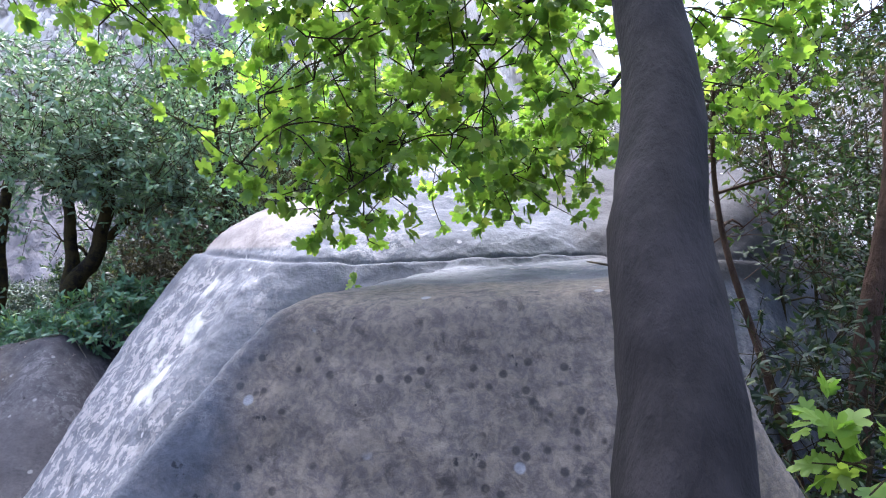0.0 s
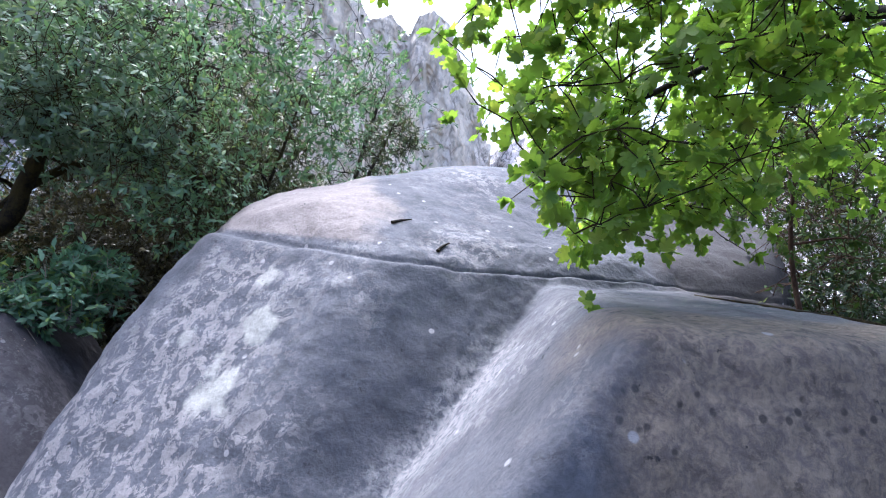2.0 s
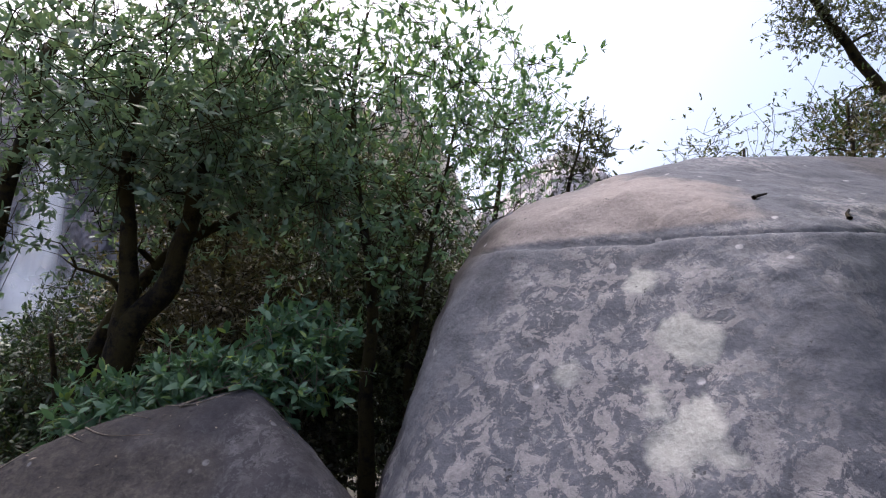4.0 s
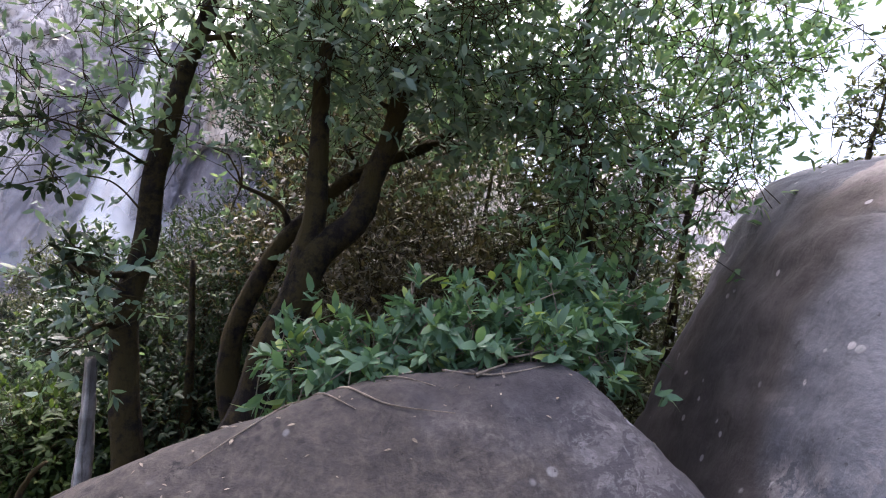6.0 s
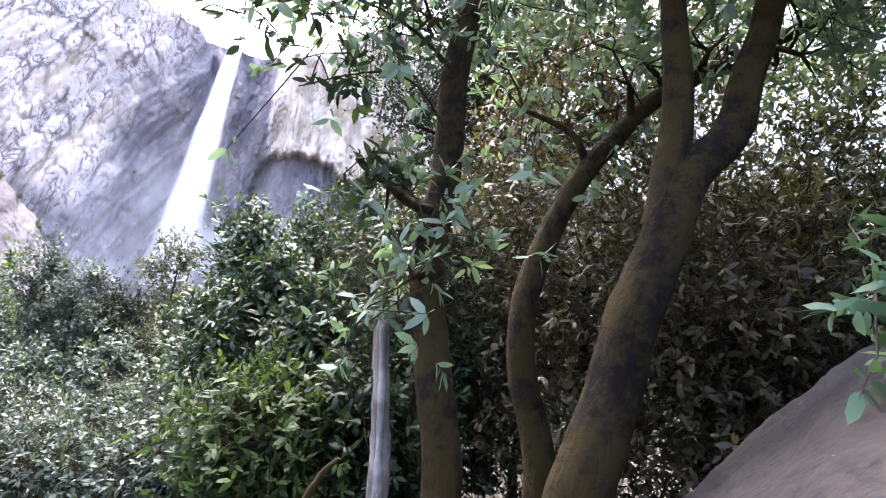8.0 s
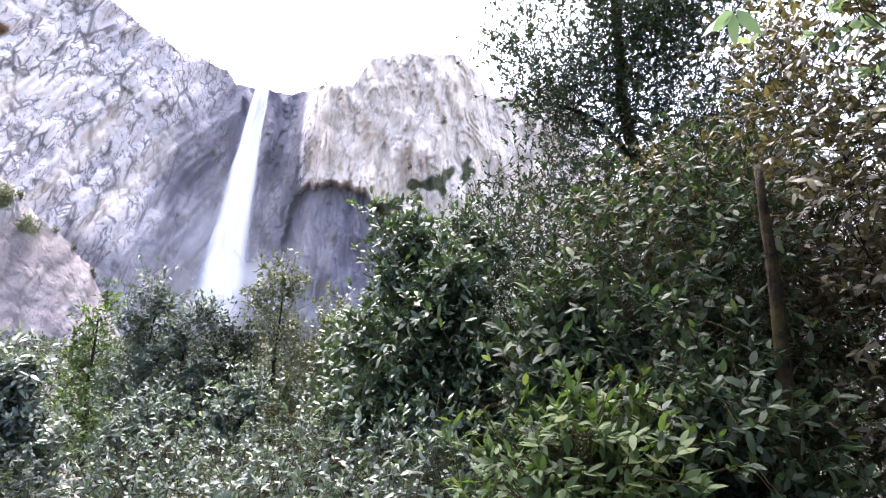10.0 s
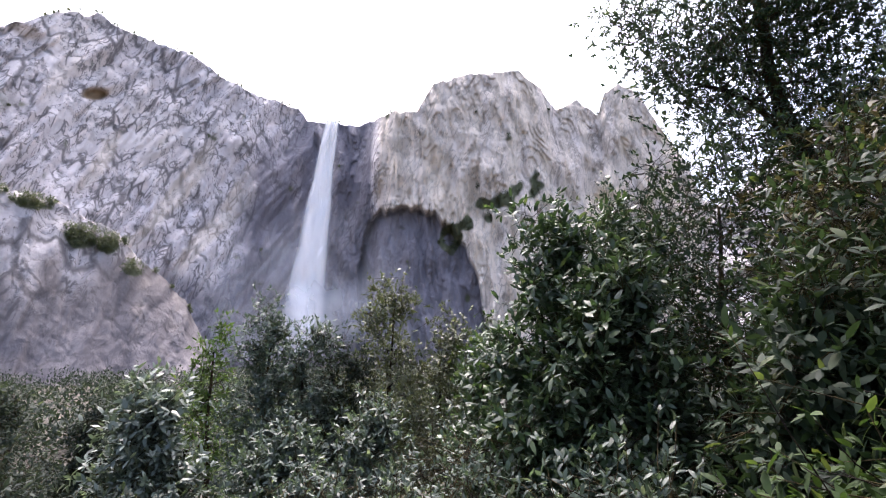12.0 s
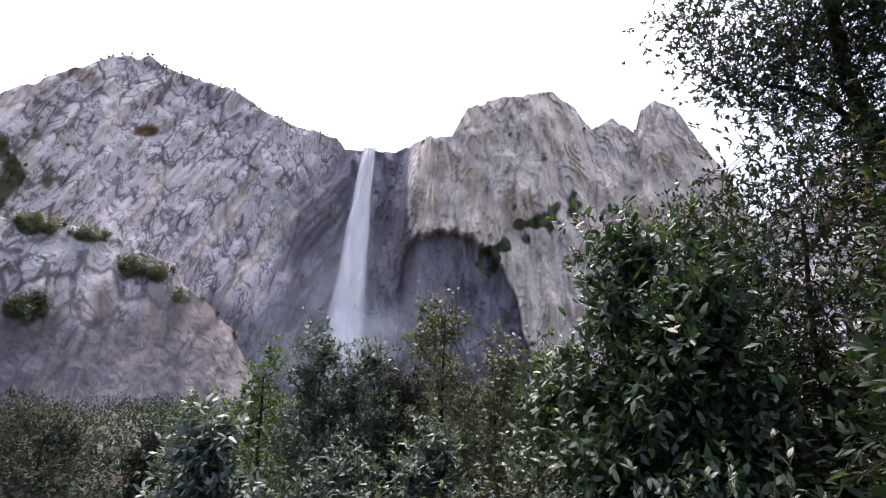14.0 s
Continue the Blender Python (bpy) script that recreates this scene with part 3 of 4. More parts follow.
def waterfall():
    """A veil that widens and drifts sideways as it falls, in three thin curtains."""
    root = tagged(empty("waterfall", (-160, 420, 0)), "tall white waterfall dropping down a dark wet cliff", "waterfall", kind="structure")
    for c in range(3):
        V, A = [], []
        rows, cols = 90, 15
        for i in range(rows):
            u = i / (rows - 1)
            el = 23.5 - u * 23.5
            a0 = 19.0 + 2.7 * u ** 0.85
            half = 0.7 + (1.0 + 0.45 * c) * u
            d = 440 - 3 * c - 10 * u
            for j in range(cols):
                s = j / (cols - 1) * 2 - 1
                a = a0 + half * s + 0.12 * noise.noise(Vector((u * 7, s * 2, c * 5.0)))
                ar = radians(a)
                dd = d + 4 * noise.noise(Vector((s * 3, u * 8, c * 9.0)))
                V.append((EYE[0] - math.sin(ar) * dd, EYE[1] + math.cos(ar) * dd, 0.34 + d * math.tan(radians(el))))
                A.append(max(0.0, 1 - abs(s) ** (4.0 - 1.8 * u)) * (1.0, 0.95, 0.7)[c])
        i, j = np.meshgrid(np.arange(rows - 1), np.arange(cols - 1), indexing="ij")
        q = np.stack([i * cols + j, i * cols + j + 1, (i + 1) * cols + j + 1, (i + 1) * cols + j], -1).reshape(-1, 4)
        ob = new("water_veil", np_mesh("water_veil", np.array(V) - np.array(root.location), q, M_WATER, True, (("veil", A),)))
        ob.parent = root


waterfall()


def spray():
    """Fine spray that hangs in the air round the foot of the fall."""
    V, A = [], []
    rows, cols = 40, 60
    for i in range(rows):
        u = i / (rows - 1)
        for j in range(cols):
            s = j / (cols - 1) * 2 - 1
            ar = radians(21 + 13 * s)
            d = 400 + 20 * s * s + 12 * noise.noise(Vector((s * 3, u * 3, 2.0)))
            V.append((EYE[0] - math.sin(ar) * d, EYE[1] + math.cos(ar) * d, -8 + u * 120))
            f = max(0.0, 1 - s * s) ** 1.5 * max(0.0, 1 - u) ** 1.2 * min(1.0, u * 8)
            A.append(max(0.0, f * (0.42 + 0.45 * noise.fractal(Vector((s * 4, u * 4, 5.0)), 1.0, 2.0, 4))))
    i, j = np.meshgrid(np.arange(rows - 1), np.arange(cols - 1), indexing="ij")
    q = np.stack([i * cols + j, i * cols + j + 1, (i + 1) * cols + j + 1, (i + 1) * cols + j], -1).reshape(-1, 4)
    tagged(new("spray", np_mesh("spray", V, q, M_WATER, True, (("veil", A),))), "thin white spray drifting from the waterfall", "spray", kind="stuff")


spray()


def scrub():
    """Bushes and small trees that cling to the ledges and the brow."""
    rng = np.random.default_rng(8)
    acc = Acc()
    for (x, y, z), (ux, uy), f in SCRUB:
        r = rng.uniform(1.2, 3.4) * f
        k = 60
        q = rng.standard_normal((k, 3))
        q *= (rng.uniform(0.3, 1, k) / np.linalg.norm(q, axis=1))[:, None]
        p = np.array([x - ux * r * 0.6, y - uy * r * 0.6, z + r * 0.7]) + q * np.array([r, r, r * rng.uniform(0.8, 1.5)])
        whorls(acc, p, q, 3, 0.75, rng)
    tagged(new("cliff_scrub", np_mesh("cliff_scrub", np.concatenate(acc.v), np.concatenate(acc.f), M_SCRUB)), "olive-green scrub on the ledges of the cliff", "scrub", kind="stuff")


scrub()


# ---- boulders ----
def rock_mesh(name, centre, bodies, mat, nu=300, nv=170, soft=0.06, rough=1.0, seed=0.0, shape=None, stain=None, dust=None):
    """A rock seen from its centre: each body is a set of planes (point, normal), rounded where they meet; bodies are merged."""
    c = np.array(centre, float)
    u = np.linspace(0, 2 * math.pi, nu + 1)[:-1]
    v = np.linspace(0, math.pi, nv)
    U, W = np.meshgrid(u, v, indexing="ij")
    d = np.stack([np.sin(W) * np.cos(U), np.sin(W) * np.sin(U), np.cos(W)], -1).reshape(-1, 3)
    rs = []
    for planes in bodies:
        inv = []
        for p, n in planes:
            n = np.array(n, float) / np.linalg.norm(n)
            inv.append(np.maximum(d @ n, 0.0) / max(0.05, float((np.array(p) - c) @ n)))
        inv = np.stack(inv, 1)
        k = 1.0 / soft
        e = k * 1.7
        m = (inv ** e).sum(1) ** (1 / e)
        rs.append(1 / np.maximum(m, 0.05))
    r = rs[0]
    for r2 in rs[1:]:
        h = np.clip(0.5 + 0.5 * (r - r2) / 0.05, 0, 1)
        r = r2 * (1 - h) + r * h + 0.05 * h * (1 - h)
    P = c + d * r[:, None]
    off = np.array([0.04 * noise.fractal(Vector(p) * 0.9 + Vector((seed, 0, 0)), 1.0, 2.0, 3) + 0.022 * noise.fractal(Vector(p) * 4.5 + Vector((seed, 0, 0)), 0.9, 2.0, 4) for p in P]) * rough
    if shape:
        off = off + shape(P)
    P = P + d * off[:, None]
    st = stain(P) if stain else np.zeros(len(P))
    more = [(k, fn(P)) for k, fn in dust.items()] if dust else []
    k = nv
    i, j = np.meshgrid(np.arange(nu), np.arange(nv - 1), indexing="ij")
    q = np.stack([i * k + j, i * k + j + 1, ((i + 1) % nu) * k + j + 1, ((i + 1) % nu) * k + j], -1).reshape(-1, 4)
    return np_mesh(name, P - c, q, mat, True, (("stain", st), *more)), c


def put_rock(name, label, *args, **kw):
    me, c = rock_mesh(name, *args, **kw)
    ob = new(name, me)
    ob.location = c
    return tagged(ob, label, "boulder")


def ledge_shape(P):
    """The upper layer is set back along a long crack; the crack itself is a narrow slot."""
    zc = 1.64 + 0.03 * np.sin(P[:, 0] * 2.0)
    front = np.clip((5.2 - P[:, 1]) / 0.4, 0, 1)
    back = 0.07 / (1 + np.exp(-(P[:, 2] - zc) / 0.018))
    slot = 0.05 * np.exp(-((P[:, 2] - zc) / 0.02) ** 2)
    return -(back + slot) * front


def brown_stain(P):
    n = np.array([noise.fractal(Vector(p) * 1.4, 1.0, 2.0, 4) for p in P])
    f = np.clip((2.3 - P[:, 1] + 0.2 * n) / 0.25, 0, 1) * np.clip((P[:, 0] + 0.8 + 0.25 * n) / 0.2, 0, 1)
    return np.clip(f, 0, 1)


def shade_tint(P):
    """Dark brown tone: tree shade on the far flank and right end, put into the colour."""
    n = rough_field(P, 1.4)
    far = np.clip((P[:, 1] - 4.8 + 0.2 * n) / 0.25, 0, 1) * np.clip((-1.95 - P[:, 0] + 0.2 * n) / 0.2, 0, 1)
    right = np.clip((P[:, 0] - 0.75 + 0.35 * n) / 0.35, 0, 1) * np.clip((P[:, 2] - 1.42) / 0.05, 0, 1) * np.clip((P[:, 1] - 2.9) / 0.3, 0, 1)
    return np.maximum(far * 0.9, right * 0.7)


def rough_field(P, s, seed=0.0):
    return np.array([noise.fractal(Vector(p) * s + Vector((seed, 0, 0)), 0.9, 2.1, 5) for p in P])


def flank_lichen(P):
    """Lichen is thick on the outer flank."""
    return np.clip((-1.5 - P[:, 0] + 0.5 * rough_field(P, 2.0)) / 0.4, 0, 1) * np.clip((4.55 - P[:, 1]) / 0.3, 0, 1)


def groove(P):
    """Pale scoured streak down the groove beside the front block."""
    x0 = -0.14 - 1.0 * np.clip(1.42 - P[:, 2], 0, 2)
    return np.clip(np.exp(-((P[:, 0] - x0 + 0.14 * rough_field(P, 3.0)) / 0.13) ** 2) * 1.3, 0, 1) * np.clip((1.25 - P[:, 2]) / 0.2, 0, 1) * np.clip((P[:, 1] - 2.6) / 0.3, 0, 1) * 0.75


def pink_top(P):
    """Pinkish tan face of the upper layer, above the crack."""
    n = rough_field(P, 1.6, 4.0)
    return np.clip((P[:, 2] - 1.67) / 0.02, 0, 1) * np.clip((-0.95 - P[:, 0] + 0.3 * n) / 0.15, 0, 1) * (P[:, 1] < 5.3) * 0.8


CREAM = [(-1.93, 3.62, 0.76), (-1.74, 3.82, 1.15), (-1.71, 3.74, 1.1), (-1.75, 4.05, 1.38), (-2.16, 4.05, 0.96)]


def cream_patch(P):
    n = rough_field(P, 6.0, 9.0)
    out = np.zeros(len(P))
    for (x, y, z), r in zip(CREAM, (0.17, 0.1, 0.1, 0.08, 0.06)):
        d = np.linalg.norm(P - np.array((x, y, z)), axis=1)
        out = np.maximum(out, np.clip((r - d + 0.12 * r / 0.17 * n) / 0.025, 0, 1))
    return out * 0.9


MAIN = [((-1.7, 3.73, 1.1), (-0.575, -0.583, 0.576)), ((0.37, 3.60, 1.5), (0.0, -0.86, 0.5)), ((0.37, 3.64, 1.7), (-0.05, -0.5, 0.87)),
        ((-3.36, 1.83, 1.13), (-0.908, 0.244, 0.339)), ((-0.83, 0.08, 1.66), (-0.854, -0.287, 0.434)), ((-2.03, 0.66, 1.47), (-0.74, -0.071, 0.668)), ((-2.0, 0.66, 1.49), (-0.312, -0.1, 0.945)),
        ((-3.35, 1.83, 1.23), (-0.22, -0.176, 0.959)), ((-2.0, 0.66, 1.56), (-0.056, -0.192, 0.98)),
        ((-4.70, 3.38, 0.93), (-0.737, 0.597, 0.316)), ((-4.70, 3.38, 0.93), (-0.711, 0.558, 0.428)), ((-4.71, 3.39, 0.95), (-0.564, 0.239, 0.79)),
        ((0, 8.2, 1), (0, 1, 0.2)), ((0, 6, 3.7), (0, 0.1, 1)), ((-2.0, 0.66, 1.5), (0.553, -0.759, 0.345)), ((2.9, 5.5, 1), (1, 0.1, 0.2)),
        ((-2.0, 2.9, 0.2), (-0.62, -0.78, 0.05)), ((0, 5, -1.2), (0, 0, -1))]
BLOCK = [((-0.55, 1.77, 1.25), (-0.12, -0.95, 0.27)), ((-0.65, 1.81, 1.38), (-0.763, 0.227, 0.602)), ((0, 1.85, 1.485), (-0.05, -0.03, 1)),
         ((1.05, 2.1, 1.15), (0.87, -0.2, 0.4)), ((0, 4.6, 1), (0, 1, 0)), ((0, 3, -1.2), (0, 0, -1))]
put_rock("boulder", "huge grey lichen-spotted granite boulder with a ledge", (0.3, 4.1, 0.5), [MAIN, BLOCK], M_ROCK, nu=560, nv=320, soft=0.045, shape=ledge_shape, stain=brown_stain, dust={"dust": flank_lichen, "scour": groove, "pink": pink_top, "cream": cream_patch, "shade_dark": shade_tint})
ROCK_A = [((-3.339, 1.836, 1.2), (0.772, 0.092, 0.629)), ((-3.339, 1.836, 1.1), (-0.178, 0.046, 0.983)), ((-4.69, 3.38, 0.97), (0.565, -0.471, 0.677)), ((-4.7, 3.38, 0.945), (-0.43, 0.2, 0.88)),
          ((-4.0, 4.82, 0.70), (-0.2, -0.73, 0.65)), ((-5.1, 4.8, 0.2), (-0.64, -0.7, 0.32)),
          ((-5.43, 3.99, 0.70), (-0.638, 0.414, 0.649)), ((-6.13, 4.62, 0.49), (-0.6, 0.583, 0.548)), ((-4, 6.6, 0.3), (0, 1, 0.3)), ((-4, 5.5, -1.5), (0, 0, -1))]
put_rock("boulder", "low brown-grey granite boulder with roots and twigs on top", (-4.0, 5.7, -0.1), [ROCK_A], M_ROCK2, nu=300, nv=170, seed=9.0,
         stain=lambda P: np.clip((-3.75 - P[:, 0] + 0.3 * rough_field(P, 2.0)) / 0.3, 0, 0.85))


# ---- trees by the boulder ----
def up(x, y, h, lean=(0, 0), dz=-0.1):
    """A slightly crooked stem from the ground."""
    z = float(ground_z(np.array(x), np.array(y))) + dz
    return [(x, y, z), (x + lean[0] * 0.35 + 0.04, y + lean[1] * 0.3, z + h * 0.35), (x + lean[0] * 0.6 - 0.03, y + lean[1] * 0.65, z + h * 0.65), (x + lean[0], y + lean[1], z + h)]


# big grey trunk with lobed bright leaves hanging over the ledge
woody("maple_tree", [([(0.31, 0.5, -0.3), (0.33, 0.6, 0.5), (0.36, 0.76, 1.1), (0.41, 0.96, 1.6), (0.46, 1.2, 2.1), (0.44, 1.45, 3.0), (0.3, 1.7, 4.4)], 0.135, 0.045),
                      ([(0.55, 1.28, 2.0), (0.5, 1.9, 2.7), (0.35, 2.5, 2.75), (-0.2, 2.9, 2.4)], 0.035, 0.012),
                      ([(0.52, 1.3, 2.1), (0.9, 2.2, 2.9), (1.1, 3.0, 2.8), (0.7, 3.5, 2.2)], 0.03, 0.01)],
      [((-0.1, 2.5, 2.55), (1.0, 0.7, 0.5), 92), ((-0.55, 2.4, 2.05), (0.45, 0.4, 0.32), 30), ((0.5, 3.2, 2.2), (0.7, 0.5, 0.35), 45), ((1.2, 3.0, 2.7), (0.8, 0.8, 0.6), 60),
       ((-0.4, 2.0, 3.0), (0.9, 0.7, 0.5), 60), ((-1.25, 2.0, 2.72), (0.35, 0.3, 0.2), 14), ((0.2, 2.2, 3.6), (1.4, 1.2, 0.8), 62), ((1.5, 2.0, 4.2), (1.5, 1.5, 1.0), 60)],
      M_BRIGHT, M_BARK_GREY, "grey-barked maple with bright green lobed leaves", "tree", leaf=0.07, tips_per=6, per=6, seed=3, spread=0.13, template=LOBED, limb_r=0.014, single=290, twig_mat=M_BARK)

# the three dark trunks beside the path
woody("laurel_tree", [([(-5.45, 6.91, -1.3), (-5.48, 6.91, -0.18), (-5.63, 6.91, 0.7), (-5.62, 6.91, 1.3), (-5.60, 6.91, 2.0), (-5.54, 6.95, 2.6), (-5.40, 7.05, 3.8)], 0.1, 0.05)],
      [((-5.60, 6.95, 3.6), (1.3, 1.2, 0.9), 165), ((-6.00, 6.75, 2.2), (0.6, 0.5, 0.5), 41), ((-5.85, 6.65, 0.85), (0.25, 0.25, 0.3), 11)],
      M_DARK, M_BARK, "dark mossy-trunked laurel tree beside the boulder", "tree", leaf=0.085, seed=11, group="laurels beside the path")
woody("laurel_tree", [([(-4.90, 7.35, -1.3), (-4.90, 7.35, -0.2), (-5.05, 7.35, 0.55), (-4.98, 7.35, 1.1), (-4.70, 7.35, 1.62), (-4.36, 7.35, 2.03), (-3.79, 7.35, 2.4), (-3.20, 7.15, 2.8)], 0.095, 0.035)],
      [((-3.90, 7.05, 3.0), (1.3, 1.0, 0.8), 190), ((-4.90, 7.65, 2.6), (0.9, 0.8, 1.0), 114)],
      M_DARK, M_BARK, "bent dark-trunked laurel tree", "tree", leaf=0.085, seed=12, group="laurels beside the path")
woody("laurel_tree", [([(-4.95, 6.70, -1.2), (-4.90, 6.70, -0.1), (-4.72, 6.70, 0.7), (-4.52, 6.70, 1.28), (-4.30, 6.70, 1.62), (-4.20, 6.70, 2.0), (-3.90, 6.65, 3.2)], 0.15, 0.06),
                      ([(-4.60, 6.70, 1.1), (-4.57, 6.70, 1.5), (-4.59, 6.70, 1.85), (-4.63, 6.70, 2.4), (-4.60, 6.65, 3.4)], 0.09, 0.045)],
      [((-4.20, 6.35, 3.3), (1.4, 1.2, 0.9), 240), ((-3.40, 6.05, 2.6), (0.75, 0.7, 0.5), 65), ((-4.70, 6.35, 2.6), (0.7, 0.5, 0.4), 38)],
      M_DARK, M_BARK, "forked mossy-trunked laurel tree behind the low boulder", "tree", leaf=0.085, seed=13, group="laurels beside the path")
woody("laurel_tree", [([(-2.62, 6.8, -0.8), (-2.65, 6.8, 0.6), (-2.6, 6.8, 1.6), (-2.8, 6.7, 3.0), (-2.7, 6.5, 4.2)], 0.085, 0.008),
                      ([(-2.25, 7.1, -0.8), (-2.2, 7.1, 0.8), (-2.0, 7.0, 2.0), (-1.7, 6.9, 3.4)], 0.06, 0.008)],
      [((-2.9, 6.3, 3.2), (1.3, 1.0, 1.0), 190), ((-1.7, 6.6, 3.6), (0.9, 0.9, 1.0), 104), ((-2.7, 6.1, 2.0), (0.8, 0.5, 0.4), 57)],
      M_LAUREL, M_BARK, "slender twin-stemmed laurel tree behind the boulder", "tree", leaf=0.08, seed=14, group="laurels beside the path")
woody("oak_tree", [(up(-1.3, 8.2, 4.5, (0.6, -0.3)), 0.07, 0.02)], [((-0.9, 7.8, 3.3), (0.9, 0.8, 1.1), 133)],
      M_LAUREL, M_BARK, "small thin olive-leaved oak behind the boulder", "tree", leaf=0.06, seed=15)
woody("oak_sapling", [([(-0.95, 6.1, 2.2), (-0.92, 6.1, 2.5), (-0.8, 6.12, 2.8), (-0.7, 6.12, 3.15)], 0.022, 0.006)], [((-0.72, 6.12, 3.0), (0.3, 0.25, 0.3), 26), ((-0.9, 6.1, 2.72), (0.3, 0.25, 0.22), 20), ((-0.5, 6.15, 2.85), (0.2, 0.2, 0.15), 10)],
      M_OLIVE, M_BARK, "small open olive-green oak sapling behind the boulder's crest", "sapling", leaf=0.05, tips_per=5, per=5, seed=16, spread=0.09, limb_r=0.008)
for k, (x, y, h, m, s) in enumerate([(3.6, 6.2, 4.5, M_BROWN, 21), (4.6, 7.5, 5.5, M_YELLOWG, 22), (3.1, 8.5, 5.0, M_OLIVE, 23), (5.8, 5.5, 5.0, M_BROWN, 24), (4.2, 4.4, 3.6, M_YELLOWG, 25)]):
    z = float(ground_z(np.array(x), np.array(y)))
    woody("oak_tree", [(up(x, y, h, (0.3 * (-1) ** k, -0.2)), 0.07, 0.02)],
          [((x, y, z + h * 0.75), (1.3, 1.2, h * 0.32), 260), ((x - 0.3, y - 0.3, z + h * 0.35), (0.9, 0.8, h * 0.25), 110)],
          m, M_BARK, "thin young oak tree in the thicket", "tree", leaf=0.065, seed=s, group="thicket oaks")

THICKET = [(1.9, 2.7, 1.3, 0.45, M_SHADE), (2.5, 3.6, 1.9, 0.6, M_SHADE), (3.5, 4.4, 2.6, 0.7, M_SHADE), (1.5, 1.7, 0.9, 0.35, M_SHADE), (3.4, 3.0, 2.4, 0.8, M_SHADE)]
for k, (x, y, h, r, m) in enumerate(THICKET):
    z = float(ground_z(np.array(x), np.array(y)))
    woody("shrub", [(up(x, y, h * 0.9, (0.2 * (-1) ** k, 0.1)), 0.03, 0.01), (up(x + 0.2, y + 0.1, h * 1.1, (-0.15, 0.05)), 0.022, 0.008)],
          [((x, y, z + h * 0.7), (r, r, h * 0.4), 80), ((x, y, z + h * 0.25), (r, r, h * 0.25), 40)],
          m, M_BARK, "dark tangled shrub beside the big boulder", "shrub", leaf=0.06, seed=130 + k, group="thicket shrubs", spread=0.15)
woody("oak_tree", [([(2.2, 3.0, -0.2), (2.3, 3.0, 0.9), (2.5, 3.05, 2.0), (2.62, 3.1, 3.6)], 0.075, 0.03), ([(2.05, 2.9, -0.2), (1.9, 3.2, 0.9), (1.72, 3.4, 1.9), (1.7, 3.4, 2.8)], 0.03, 0.01)],
      [((2.6, 3.3, 3.4), (1.0, 0.9, 0.7), 120), ((1.9, 3.4, 2.5), (0.5, 0.5, 0.5), 45), ((2.2, 3.9, 1.7), (0.5, 0.6, 0.5), 40)],
      M_YELLOWG, M_BARK_BROWN, "brown-stemmed young oak beside the big boulder", "tree", leaf=0.06, seed=28)
put_rock("boulder", "grey granite boulder half hidden in the thicket", (4.4, 5.6, 0.4), [[((4.0, 4.6, 0.6), (-0.3, -0.9, 0.25)), ((3.3, 5.3, 0.6), (-0.85, -0.3, 0.4)), ((4.3, 5.4, 1.55), (0.05, -0.2, 1)), ((5.7, 5.4, 0.6), (1, 0, 0.2)), ((4.4, 7, 0.6), (0, 1, 0.2)), ((4.4, 5.4, -0.9), (0, 0, -1))]],
         M_ROCK2, nu=120, nv=70, seed=4.0)
woody("maple_sprout", [([(0.95, 1.35, -0.1), (0.97, 1.33, 0.5), (1.0, 1.3, 1.0), (1.02, 1.3, 1.15)], 0.009, 0.004)], [((1.02, 1.3, 1.12), (0.12, 0.1, 0.14), 6)],
      M_BRIGHT, M_BARK, "thin maple sprout with a few bright lobed leaves", "sapling", leaf=0.07, tips_per=3, per=3, seed=140, spread=0.05, template=LOBED, gap=-2, limb_r=0.004)

# leafy bush on the low boulder
woody("laurel_bush", [([(-3.9, 5.6, 0.5), (-3.9, 5.55, 0.7), (-3.95, 5.45, 0.9)], 0.02, 0.01)],
      [((-4.25, 5.5, 0.76), (0.42, 0.25, 0.14), 34), ((-3.75, 5.42, 0.93), (0.5, 0.3, 0.2), 50), ((-4.1, 5.22, 0.76), (0.42, 0.12, 0.08), 16), ((-3.55, 5.2, 0.86), (0.4, 0.12, 0.1), 16), ((-3.25, 5.65, 1.1), (0.42, 0.35, 0.28), 44)],
      M_BUSH, M_TWIG, "low leafy laurel bush growing over the boulder", "bush", leaf=0.085, tips_per=5, per=9, seed=31, spread=0.09, gap=-0.5, limb_r=0.008, single=290)

# open, drooping branches of the first laurel
woody("laurel_branch", [([(-5.6, 6.88, 1.75), (-5.85, 6.7, 1.86), (-6.15, 6.6, 1.92), (-6.5, 6.55, 1.85)], 0.01, 0.003), ([(-5.62, 6.88, 1.45), (-5.8, 6.75, 1.62), (-6.0, 6.62, 1.6), (-6.3, 6.6, 1.48)], 0.007, 0.003)],
      [((-6.1, 6.62, 1.95), (0.4, 0.2, 0.2), 13), ((-6.25, 6.6, 1.6), (0.25, 0.15, 0.12), 6), ((-6.5, 6.5, 1.8), (0.12, 0.1, 0.15), 5)],
      M_SHADE, M_BARK, "open drooping laurel branch with scattered dark leaves", "branch", leaf=0.085, tips_per=3, per=4, seed=36, spread=0.1, gap=-2, limb_r=0.006)
